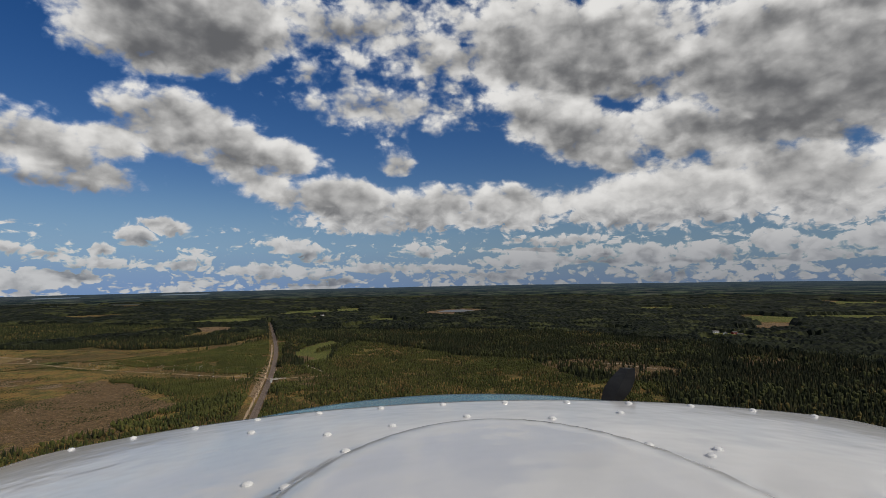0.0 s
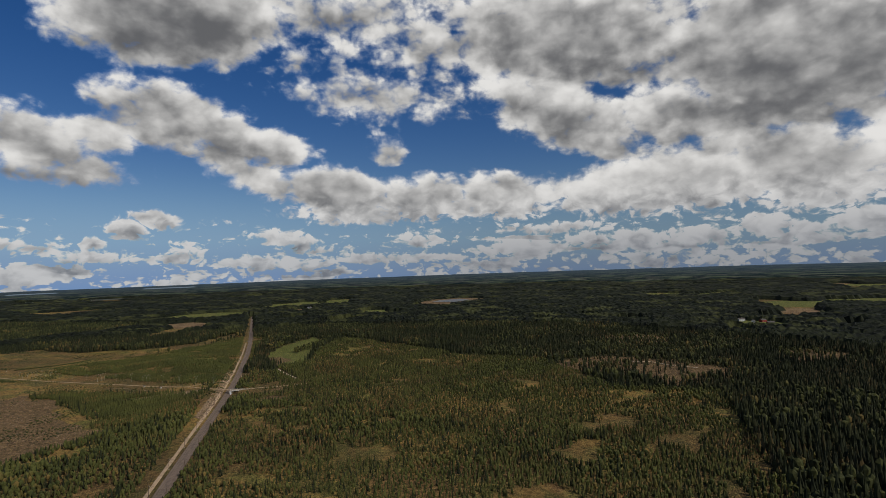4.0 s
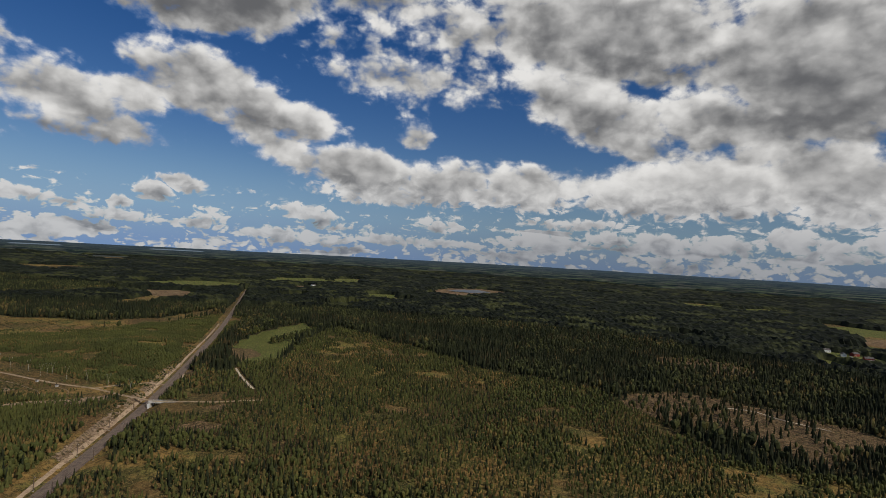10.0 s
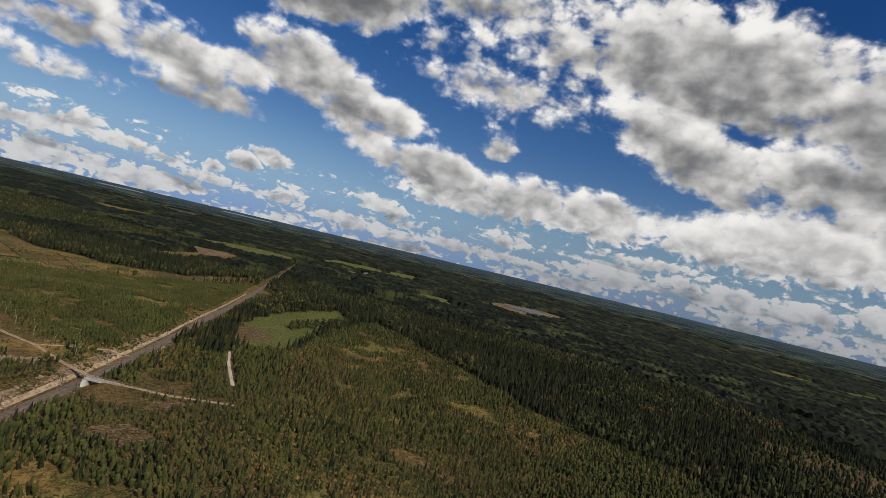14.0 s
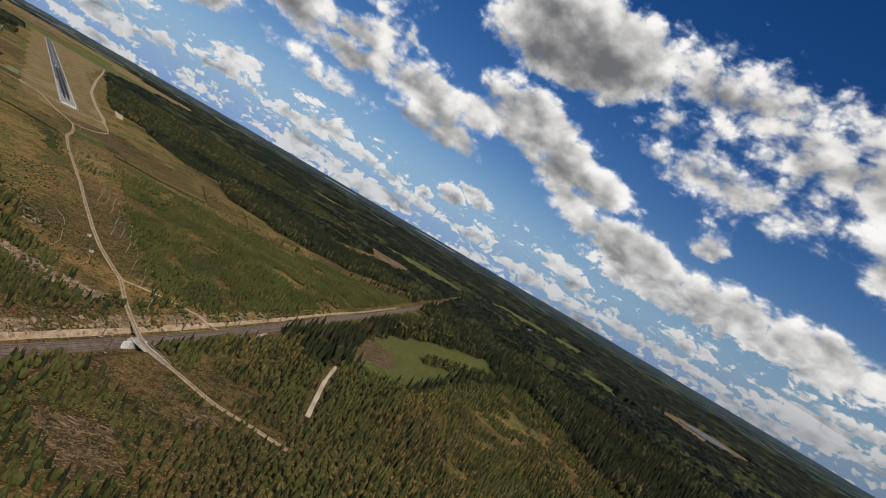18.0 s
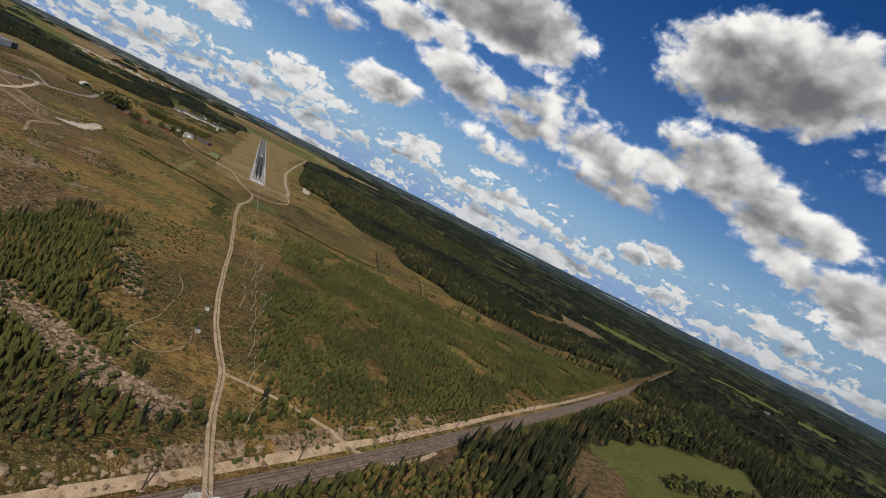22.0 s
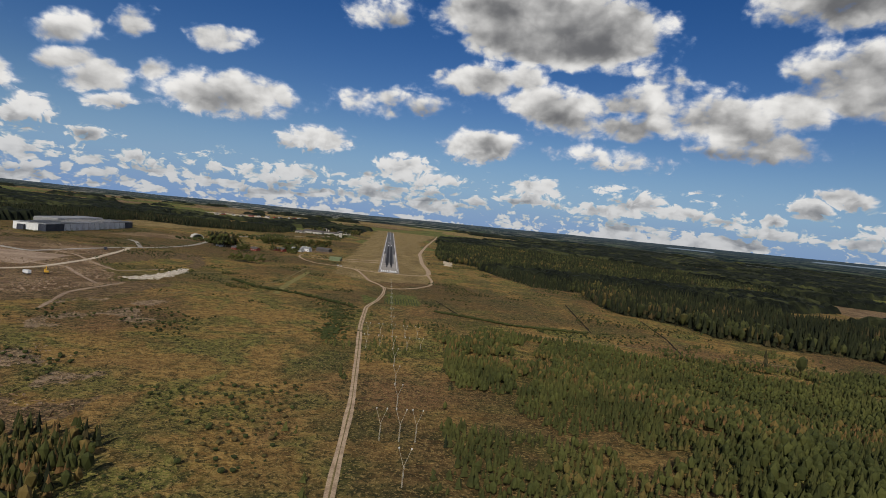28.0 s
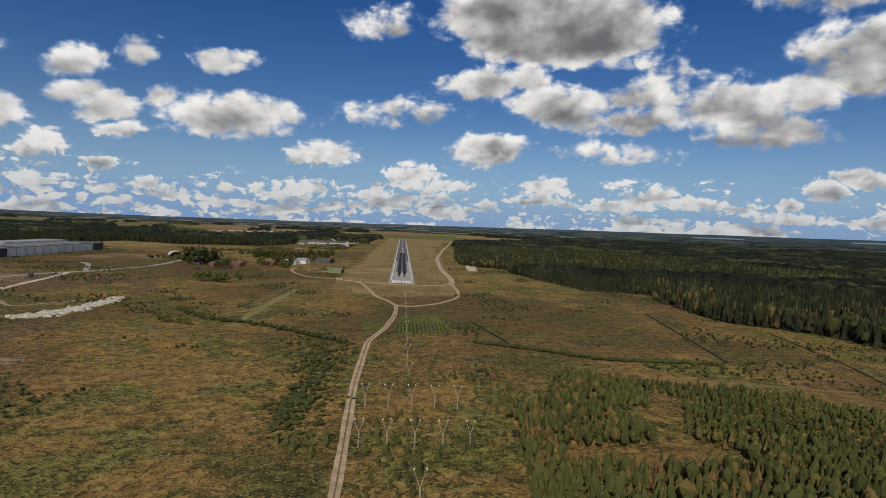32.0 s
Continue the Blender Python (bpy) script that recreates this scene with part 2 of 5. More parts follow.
lit = g.m("ADD", g.m("MULTIPLY_ADD", g.m("MAXIMUM", g.m("MINIMUM", rise, 1.0), -1.0), 0.28, 0.53), fold)
lit = g.m("SUBTRACT", lit, g.m("MULTIPLY", bulk, g.m("MULTIPLY_ADD", low, 0.32, 0.08)))
lit = g.m("ADD", lit, g.step(dens, 0.15, 1.1, 0.20, 0.0))
lit = g.m("ADD", lit, g.step(ele, 3.0, 11.0, 0.20, 0.0))
lit = g.m("ADD", lit, g.m("MULTIPLY", g.m("SUBTRACT", n_big, 0.5), 0.8))
tone = g.mix(g.step(lit, -0.26, 0.95), (0.150, 0.153, 0.162), (0.95, 0.935, 0.91))
# far banks close to the horizon lose contrast
tone = g.mix(g.m("MULTIPLY", g.step(ele, 0.0, 10.0, 1.0, 0.0), g.step(azi, 35.0, 85.0, 0.46, 0.72)), tone, g.mix(g.step(azi, 45.0, 80.0), (0.25, 0.29, 0.355), (0.17, 0.195, 0.245)))
sky = g.node("ShaderNodeTexSky")
sky.sky_type, sky.sun_disc = "NISHITA", False
sky.sun_elevation, sky.sun_rotation = radians(SUN_EL), radians(SUN_AZ)
sky.altitude, sky.air_density, sky.dust_density, sky.ozone_density = 200, 1.0, 0.0, 1.6
blue = g.node("ShaderNodeBackground")
deep = g.node("ShaderNodeHueSaturation")
deep.inputs["Hue"].default_value = 0.516
deep.inputs["Saturation"].default_value = 1.42
g.put(deep.inputs["Color"], sky.outputs[0])
g.put(blue.inputs[0], deep.outputs[0])
blue.inputs[1].default_value = 0.065
white = g.node("ShaderNodeBackground")

white.inputs[1].default_value = 1.0
# pale air low over the land
veil = g.step(ele, 10.5, -1.0, 0.0, 0.92)
tone = g.mix(cover, g.mix(g.step(azi, 35.0, 90.0), (0.145, 0.290, 0.59), (0.105, 0.185, 0.34)), tone)
haze_cover = g.m("MAXIMUM", cover, veil)
g.put(white.inputs[0], tone)
both = g.node("ShaderNodeMixShader")
g.put(both.inputs[0], haze_cover)
WT.links.new(blue.outputs[0], both.inputs[1])
WT.links.new(white.outputs[0], both.inputs[2])
WT.links.new(both.outputs[0], g.node("ShaderNodeOutputWorld").inputs[0])
world.cycles.sampling_method = "MANUAL"
world.cycles.sample_map_resolution = 512

sun_data = bpy.data.lights.new("sun", "SUN")
sun_data.energy, sun_data.angle, sun_data.color = 4.2, radians(0.5), (1.0, 0.92, 0.79)
sun = new("sun", sun_data)
sa, se = radians(SUN_AZ), radians(SUN_EL)
sun.matrix_world = look((-400, -1600, 900), (-400 - math.sin(sa) * math.cos(se), -1600 - math.cos(sa) * math.cos(se), 900 - math.sin(se)))

# ---- materials ----


def material(name, rough=0.9, metal=0.0, spec=0.2):
    m = bpy.data.materials.new(name)
    m.use_nodes = True
    b = m.node_tree.nodes["Principled BSDF"]
    b.inputs["Roughness"].default_value, b.inputs["Metallic"].default_value = rough, metal
    b.inputs["Specular IOR Level"].default_value = spec
    return m, Graph(m.node_tree), b


def surface(name, dark, light, scale=1.0, rough=0.9, metal=0.0, bump=0.3, fine=8.0, spec=0.2):
    """Two-scale mottled surface between two colours, in metres."""
    m, q, b = material(name, rough, metal, spec)
    at = q.node("ShaderNodeTexCoord").outputs["Object"]
    a, c = q.noise(at, scale, 5, 0.6), q.noise(at, scale * fine, 4, 0.6)
    f = q.m("ADD", q.m("MULTIPLY", a, 0.65), q.m("MULTIPLY", c, 0.35))
    q.put(b.inputs["Base Color"], q.mix(q.step(f, 0.36, 0.64), dark, light))
    if bump:
        n = q.node("ShaderNodeBump")
        n.inputs["Strength"].default_value = bump
        n.inputs["Distance"].default_value = 0.4 / (scale * fine)
        q.put(n.inputs["Height"], f)
        q.put(b.inputs["Normal"], n.outputs[0])
    return m


def foliage(name, dark, mid, rust):
    """Leaves and needles: each tree has its own tone, with a coarse drift over the wood."""
    m, q, b = material(name, 0.85, 0, 0.15)
    geo = q.node("ShaderNodeNewGeometry")
    at = geo.outputs["Position"]
    drift = q.noise(at, 0.011, 3, 0.5)
    own = geo.outputs["Random Per Island"]
    plot = q.noise(at, 0.030, 4, 0.6, warp=0.6)
    f = q.m("ADD", q.m("MULTIPLY", own, 0.5), q.m("MULTIPLY", q.step(plot, 0.38, 0.62), 0.5))
    col = q.mix(f, dark, mid)
    col = q.mix(q.m("MULTIPLY", q.step(own, 0.62, 0.85), q.step(drift, 0.48, 0.60)), col, rust)
    col = q.mix(q.m("MULTIPLY", q.noise(at, 1.7, 3, 0.6), 0.35), col, dark)
    q.put(b.inputs["Base Color"], col)
    return m


M_SPRUCE = foliage("spruce_needles", (0.009, 0.012, 0.006), (0.027, 0.032, 0.012), (0.05, 0.040, 0.017))
M_PINE = foliage("young_pine_needles", (0.028, 0.033, 0.010), (0.084, 0.084, 0.023), (0.150, 0.085, 0.034))
M_BIRCH = foliage("broad_leaves", (0.028, 0.034, 0.010), (0.080, 0.084, 0.021), (0.135, 0.090, 0.028))


def canopy_material():
    """Far crowns: tones change from tree to tree and from stand to stand."""
    m, q, b = material("far_canopy", 0.9, 0, 0.1)
    at = q.node("ShaderNodeNewGeometry").outputs["Position"]
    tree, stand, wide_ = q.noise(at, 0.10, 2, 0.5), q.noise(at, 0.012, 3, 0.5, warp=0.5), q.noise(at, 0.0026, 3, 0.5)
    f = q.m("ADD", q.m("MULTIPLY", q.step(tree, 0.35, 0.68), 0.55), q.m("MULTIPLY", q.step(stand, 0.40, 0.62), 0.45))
    # near-black greens carry cloud shade and the crowns' own shadow in the colour
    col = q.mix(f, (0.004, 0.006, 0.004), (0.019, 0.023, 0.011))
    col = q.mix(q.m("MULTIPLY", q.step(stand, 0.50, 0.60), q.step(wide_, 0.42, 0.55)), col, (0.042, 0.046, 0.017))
    q.put(b.inputs["Base Color"], col)
    return m


M_FAR = canopy_material()
M_OLDPINE = foliage("old_pine_needles", (0.011, 0.014, 0.006), (0.034, 0.036, 0.013), (0.09, 0.06, 0.024))
M_OLDBIRCH = foliage("old_birch_leaves", (0.016, 0.020, 0.007), (0.060, 0.064, 0.019), (0.11, 0.08, 0.025))
M_BUSH = foliage("bush_leaves", (0.024, 0.032, 0.010), (0.058, 0.066, 0.018), (0.10, 0.072, 0.027))
M_BARK = surface("bark", (0.05, 0.035, 0.025), (0.16, 0.12, 0.09), 2.0)
M_DEAD = surface("dead_wood", (0.085, 0.052, 0.028), (0.22, 0.145, 0.082), 1.0)
M_GRAVEL = surface("gravel_track", (0.245, 0.172, 0.108), (0.43, 0.32, 0.212), 0.25, bump=0.4)
M_GRADED = surface("graded_soil", (0.19, 0.130, 0.085), (0.33, 0.245, 0.170), 0.06, bump=0.3)
M_SAND = surface("pale_sand", (0.34, 0.27, 0.19), (0.52, 0.44, 0.33), 0.1, bump=0.3)
M_TURF = surface("dry_turf", (0.10, 0.075, 0.03), (0.19, 0.145, 0.06), 0.5)
M_STRIP = surface("mown_green_strip", (0.115, 0.100, 0.030), (0.215, 0.185, 0.062), 0.3)
# peat of the drains, also the painted shadow along the forest track's ditch
M_PEAT_SHADE = surface("peat_and_ditch_shade", (0.010, 0.009, 0.007), (0.03, 0.025, 0.018), 0.5, 0.97, spec=0.03)
M_BALLAST = surface("ballast", (0.10, 0.074, 0.058), (0.20, 0.152, 0.118), 0.3, bump=0.5)
M_ROCK = surface("broken_rock", (0.110, 0.074, 0.046), (0.31, 0.225, 0.150), 0.35, bump=0.6)
M_WROCK = surface("pale_blasted_rock", (0.22, 0.19, 0.155), (0.50, 0.45, 0.375), 0.35, bump=0.5)
M_ASPHALT = surface("runway_asphalt", (0.070, 0.068, 0.068), (0.125, 0.121, 0.118), 0.05, bump=0.1, fine=20)
M_WORN = surface("worn_pale_asphalt", (0.21, 0.188, 0.165), (0.345, 0.315, 0.275), 0.08, bump=0.1, fine=20)
M_PAINT = surface("runway_paint", (0.50, 0.50, 0.48), (0.80, 0.80, 0.78), 0.3, bump=0.05)
M_RUBBER = surface("tyre_rubber", (0.007, 0.007, 0.008), (0.022, 0.022, 0.023), 0.12, bump=0.05)
M_CONCRETE = surface("concrete", (0.27, 0.255, 0.23), (0.46, 0.44, 0.40), 0.3)
M_STEEL = surface("galvanised_steel", (0.35, 0.35, 0.34), (0.6, 0.6, 0.58), 1.0, 0.5, 0.6, 0.05)
M_RAIL = surface("rail_steel", (0.10, 0.065, 0.045), (0.22, 0.17, 0.13), 1.0, 0.5, 0.6, 0.05)
M_LAMPPOLE = surface("pale_mast_paint", (0.22, 0.20, 0.155), (0.38, 0.35, 0.27), 0.6)
M_WHITE = surface("white_cladding", (0.52, 0.53, 0.54), (0.68, 0.68, 0.68), 0.05, 0.5, bump=0.05)
M_NAVY = surface("dark_blue_cladding", (0.02, 0.025, 0.04), (0.05, 0.055, 0.075), 0.1, 0.5, bump=0.05)
M_ROOFG = surface("grey_roof_sheet", (0.16, 0.165, 0.17), (0.26, 0.265, 0.27), 0.06, 0.6, bump=0.05)
M_RED = surface("red_wood_paint", (0.14, 0.025, 0.018), (0.24, 0.05, 0.035), 0.6)
M_TILE = surface("dark_roof", (0.05, 0.045, 0.045), (0.11, 0.10, 0.095), 0.6)
M_SHED = surface("green_shed_sheet", (0.10, 0.13, 0.07), (0.18, 0.21, 0.12), 0.4)
M_GLASSY = surface("dark_window", (0.02, 0.025, 0.03), (0.05, 0.055, 0.06), 1.0, 0.15, bump=0, spec=0.6)
M_WATER = surface("still_water", (0.025, 0.028, 0.018), (0.05, 0.05, 0.032), 0.02, 0.35, bump=0.02, spec=0.6)
M_YELLOW = surface("machine_yellow", (0.40, 0.23, 0.03), (0.60, 0.36, 0.05), 0.8, 0.5)
M_BLACK = surface("black_rubber", (0.015, 0.015, 0.015), (0.04, 0.04, 0.04), 3.0, 0.8)
M_COWL = surface("white_aircraft_paint", (0.56, 0.56, 0.55), (0.66, 0.655, 0.64), 0.8, 0.13, bump=0.10, fine=3.0, spec=0.6)
M_TEAL = surface("teal_aircraft_paint", (0.01, 0.09, 0.12), (0.02, 0.16, 0.20), 2.0, 0.2, bump=0.02, spec=0.5)
M_BLADE = surface("black_blade_paint", (0.012, 0.012, 0.014), (0.03, 0.03, 0.032), 3.0, 0.45, bump=0.02)


def ground_material():
    m, q, b = material("open_land", 0.95, 0, 0.1)
    at = q.node("ShaderNodeNewGeometry").outputs["Position"]
    n_a = q.noise(at, 0.0075, 5, 0.55, warp=0.6)
    n_b = q.noise(at, 0.035, 6, 0.62, warp=0.5)
    n_c = q.noise(at, 0.22, 6, 0.65)
    n_d = q.noise(at, 1.1, 4, 0.6)
    n_e = q.noise(at, 0.45, 5, 0.7, warp=0.8)

    def attr(name, soft=0.16):
        layer = q.node("ShaderNodeAttribute")
        layer.attribute_name = name
        a = layer.outputs["Fac"]
        return q.step(q.m("ADD", a, q.m("MULTIPLY", q.m("SUBTRACT", n_b, 0.5), 0.5)), 0.5 - soft, 0.5 + soft)

    straw = q.mix(q.step(n_c, 0.35, 0.68), (0.150, 0.088, 0.026), (0.330, 0.205, 0.066))
    green = q.mix(q.step(n_c, 0.35, 0.65), (0.066, 0.068, 0.017), (0.190, 0.172, 0.044))
    heather = q.mix(q.step(n_c, 0.35, 0.65), (0.085, 0.046, 0.022), (0.205, 0.112, 0.052))
    col = q.mix(q.step(n_b, 0.44, 0.60), straw, green)
    col = q.mix(q.m("MULTIPLY", q.step(n_a, 0.50, 0.64), 0.85), col, heather)
    n_f = q.noise(at, 0.0042, 4, 0.55, warp=0.8)
    n_g = q.noise(at, 0.014, 5, 0.6, warp=1.0)
    # broad dark brown patches: cloud shade painted into the heath's colour
    cloud_shade = q.mix(q.step(n_c, 0.36, 0.66), (0.040, 0.026, 0.012), (0.105, 0.068, 0.030))
    col = q.mix(q.m("MULTIPLY", q.step(n_f, 0.46, 0.58), 0.74), col, cloud_shade)
    # smaller darker green patches, placed by noise
    dark_green = q.mix(q.step(n_c, 0.36, 0.66), (0.028, 0.032, 0.010), (0.085, 0.085, 0.025))
    col = q.mix(q.m("MULTIPLY", q.step(n_g, 0.53, 0.62), 0.70), col, dark_green)
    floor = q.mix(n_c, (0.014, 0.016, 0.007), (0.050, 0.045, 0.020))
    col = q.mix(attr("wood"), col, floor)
    slash = q.mix(q.step(n_c, 0.38, 0.66), (0.072, 0.046, 0.023), (0.195, 0.128, 0.072))
    col = q.mix(attr("clearing"), col, slash)
    crop = q.mix(q.step(n_b, 0.3, 0.7), (0.070, 0.090, 0.020), (0.125, 0.142, 0.036))
    col = q.mix(attr("crop", 0.06), col, crop)
    stone = q.mix(q.step(n_c, 0.36, 0.62), (0.105, 0.068, 0.040), (0.30, 0.215, 0.140))
    col = q.mix(attr("stone"), col, stone)
    bare = q.mix(q.step(n_b, 0.35, 0.65), (0.105, 0.062, 0.035), (0.265, 0.178, 0.108))
    col = q.mix(attr("bare"), col, bare)
    mown = q.mix(q.step(n_b, 0.35, 0.65), (0.165, 0.115, 0.048), (0.31, 0.225, 0.100))
    col = q.mix(attr("mown", 0.08), col, mown)
    tuft = q.m("MULTIPLY", q.step(n_e, 0.50, 0.57), q.step(n_b, 0.30, 0.62, 0.45, 0.95))
    col = q.mix(tuft, col, (0.027, 0.028, 0.010))
    col = q.mix(q.m("MULTIPLY", q.step(n_d, 0.54, 0.62), 0.6), col, (0.32, 0.225, 0.085))
    q.put(b.inputs["Base Color"], col)
    n = q.node("ShaderNodeBump")
    n.inputs["Strength"].default_value, n.inputs["Distance"].default_value = 1.0, 1.3
    q.put(n.inputs["Height"], q.m("ADD", n_c, q.m("MULTIPLY_ADD", n_d, 0.4, q.m("MULTIPLY", n_e, 0.8))))
    q.put(b.inputs["Normal"], n.outputs[0])
    return m


M_LAND = ground_material()


def distance_material():
    """Distant country in thin belts of wood and field, self-glowing, with painted blue haze."""
    m = bpy.data.materials.new("distant_country")
    m.use_nodes = True
    q = Graph(m.node_tree)
    m.node_tree.nodes.clear()
    sp = q.node("ShaderNodeSeparateXYZ")
    q.put(sp.inputs[0], q.node("ShaderNodeTexCoord").outputs["UV"])
    u, v = sp.outputs[0], sp.outputs[1]
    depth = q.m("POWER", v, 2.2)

    def belts(su, sv, seed):
        return q.noise(q.vec(q.m("MULTIPLY", u, su), q.m("MULTIPLY", q.m("DIVIDE", v, q.m("SUBTRACT", 1.25, v)), sv), seed), 1.0, 4, 0.6)

    col = q.mix(q.step(belts(130, 6, 2.0), 0.44, 0.56), (0.007, 0.012, 0.011), (0.026, 0.035, 0.027))
    col = q.mix(q.m("MULTIPLY", q.step(belts(110, 8, 5.0), 0.52, 0.58), 0.9), col, (0.070, 0.085, 0.048))
    north = q.m("SUBTRACT", 1.0, q.m("MINIMUM", 1.0, q.m("ABSOLUTE", q.m("MULTIPLY", q.m("SUBTRACT", u, 0.48), 9.0))))
    col = q.mix(q.m("MULTIPLY", q.step(belts(150, 9, 8.0), 0.53, 0.58), q.m("MULTIPLY_ADD", north, 0.80, 0.16)), col, (0.29, 0.26, 0.21))
    # aerial haze put into the colour, stronger towards the skyline
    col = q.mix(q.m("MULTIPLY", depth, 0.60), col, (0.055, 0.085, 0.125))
    # two far lakes
    for mid_u, half, v0, v1 in ((0.6195, 0.0075, 0.80, 0.87), (0.5865, 0.0060, 0.76, 0.83)):
        span = q.step(q.m("ABSOLUTE", q.m("SUBTRACT", u, mid_u)), half, half * 0.8)
        col = q.mix(q.m("MULTIPLY", span, q.m("MULTIPLY", q.step(v, v0, v0 + 0.01), q.step(v, v1, v1 - 0.01))), col, (0.17, 0.215, 0.27))
    # emission sets the land's brightness here; no lamp lights it
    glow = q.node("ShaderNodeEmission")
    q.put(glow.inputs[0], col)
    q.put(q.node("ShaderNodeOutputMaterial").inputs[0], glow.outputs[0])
    return m


M_DISTANCE = distance_material()

# ---- plan of the land ----
MID = (-150.0, -800.0)          # middle of the ground sheet
REACH = 4200.0
RAIL_A, RAIL_B = np.array([-64.0, -775.0]), np.array([469.0, -411.0])
RAIL_DIR = (RAIL_B - RAIL_A) / np.linalg.norm(RAIL_B - RAIL_A)
RAIL_SIDE = np.array([-RAIL_DIR[1], RAIL_DIR[0]])
rng = np.random.default_rng(7)


def lattice(ix, iy, seed):
    h = (ix.astype(np.int64) * 374761393 + iy.astype(np.int64) * 668265263 + seed * 1442695041) & 0x7FFFFFFF
    h = ((h ^ (h >> 13)) * 1274126177) & 0x7FFFFFFF
    return ((h ^ (h >> 16)) & 0xFFFF) / 65535.0


def field(x, y, size, seed):
    """Smooth value noise from 0 to 1 with cells of the given size in metres."""
    u, v = np.asarray(x) / size, np.asarray(y) / size
    iu, iv = np.floor(u), np.floor(v)
    fu, fv = u - iu, v - iv
    fu, fv = fu * fu * (3 - 2 * fu), fv * fv * (3 - 2 * fv)
    a, b = lattice(iu, iv, seed), lattice(iu + 1, iv, seed)
    c, d = lattice(iu, iv + 1, seed), lattice(iu + 1, iv + 1, seed)
    return (a * (1 - fu) + b * fu) * (1 - fv) + (c * (1 - fu) + d * fu) * fv


def inside(x, y, poly, wobble=6.0):
    """Which points lie in a polygon, with an uneven edge."""
    x, y = np.asarray(x, float), np.asarray(y, float)
    p = np.array(poly, float)
    (x0, y0), (x1, y1) = p.min(0) - wobble, p.max(0) + wobble
    near = (x > x0) & (x < x1) & (y > y0) & (y < y1)
    out = np.zeros(x.shape, bool)
    px, py = x[near], y[near]
    qx = px + (field(px, py, 22, 3) - 0.5) * 2 * wobble
    qy = py + (field(px, py, 22, 4) - 0.5) * 2 * wobble
    hit = np.zeros(px.shape, bool)
    for (x0, y0), (x1, y1) in zip(poly, poly[1:] + poly[:1]):
        if y0 != y1:
            hit ^= ((y0 > qy) != (y1 > qy)) & (qx < (x1 - x0) * (qy - y0) / (y1 - y0) + x0)
    out[near] = hit
    return out


# Outlines in metres; the runway starts at the origin and runs along +y.
HEATH = [(-900, -620), (-600, -700), (-330, -770), (-185, -745), (-125, -620), (-108, -540), (-98, -512), (-78, -510), (-60, -560), (-52, -640),
         (-20, -700), (12, -690), (8, -640), (18, -560), (26, -450), (31, -361), (59, -321), (90, -325), (170, -344), (250, -357), (321, -360),
         (480, -325), (620, -240), (500, -270), (370, -305), (302, -278), (264, -256), (249, -195), (218, -181), (215, -121), (239, -8), (179, 5),
         (160, 106), (144, 255), (89, 295), (92, 420), (140, 900), (226, 1850), (-70, 1850), (-140, 900), (-300, 620), (-420, 560), (-560, 420), (-600, 60), (-900, -60)]
LEFT_WOOD = [(-108, -625), (-107, -578), (-99, -527), (-80, -519), (-67, -566), (-58, -652), (-43, -684), (-63, -730), (-120, -780), (-180, -745)]
RUBBLE = [(-250, -560), (-152, -523), (-136, -462), (-92, -488), (-99, -527), (-117, -600), (-165, -650), (-183, -740), (-300, -775), (-380, -750), (-330, -640)]
ROCK_A = [(-86, -668), (-81, -645), (-68, -655), (-51, -676), (-40, -681), (-24, -690), (-12, -690), (-8, -712), (-29, -704), (-44, -703), (-57, -694), (-70, -684)]
ROCK_B = [(-68, -568), (-53, -563), (-43, -584), (-44, -614), (-52, -612), (-60, -590)]
GREEN_FIELD = [(165, -680), (185, -645), (275, -576), (385, -535), (512, -515), (450, -598), (345, -632), (225, -693), (170, -695)]
BROWN_KNOLL = [(165, -676), (190, -642), (235, -606), (245, -635), (215, -668)]
CLEAR_A = [(263, -1104), (333, -1149), (342, -1225), (305, -1295), (249, -1354), (131, -1273), (202, -1156)]
CLEAR_B = [(594, -1115), (645, -1236), (571, -1300), (501, -1231)]
CLEAR_C = [(330, -1440), (450, -1420), (480, -1500), (350, -1540)]
CLEAR_D = [(-45, -808), (-20, -820), (-18, -845), (-40, -842)]
CLEAR_E = [(8, -790), (25, -790), (28, -803), (10, -803)]
CLEAR_F = [(70, -690), (80, -662), (106, -650), (110, -668), (96, -682)]
VILLAGE = [(980, -1455), (908, -1551), (773, -1517), (823, -1438)]
GREEN_C = [(800, -1600), (932, -1670), (930, -1720), (811, -1660)]
GREEN_D = [(2199, -1368), (2442, -1573), (2535, -1740), (2368, -1705), (2114, -1486)]
QUARRY = [(1757, -223), (2076, -211), (2254, -304), (2122, -568), (1827, -522), (1592, -446)]
BARE_FIELD = [(723, 241), (845, 167), (814, 45), (664, 42)]
FAR_STRIP = [(430, -100), (640, -60), (800, 60), (700, 90), (520, 0)]
BUILD_SITE = [(-420, -130), (-384, -50), (-310, -30), (-275, -130), (-215, -215), (-190, -255), (-215, -320), (-300, -330), (-420, -280)]
BROWN_FAR = [(2679, -759), (2823, -866), (2818, -1013), (2635, -916)]
FAR_FIELD = [(1353, 180), (1457, 143), (1334, 6), (1215, 26)]
FAR_MEADOW = [(1110, 1528), (1312, 1457), (1525, 1351), (1300, 1180), (1043, 1060)]
LAKE = [(2479, 2372), (2339, 2176), (1769, 2582), (1909, 2778)]
WEST_BROWN = [(-600, -430), (-300, -400), (-190, -330), (-150, -230), (-200, -60), (-280, 60), (-600, 60)]
CROP_A = [(-22, -214), (-7, -219), (-7, -240), (-17, -254)]
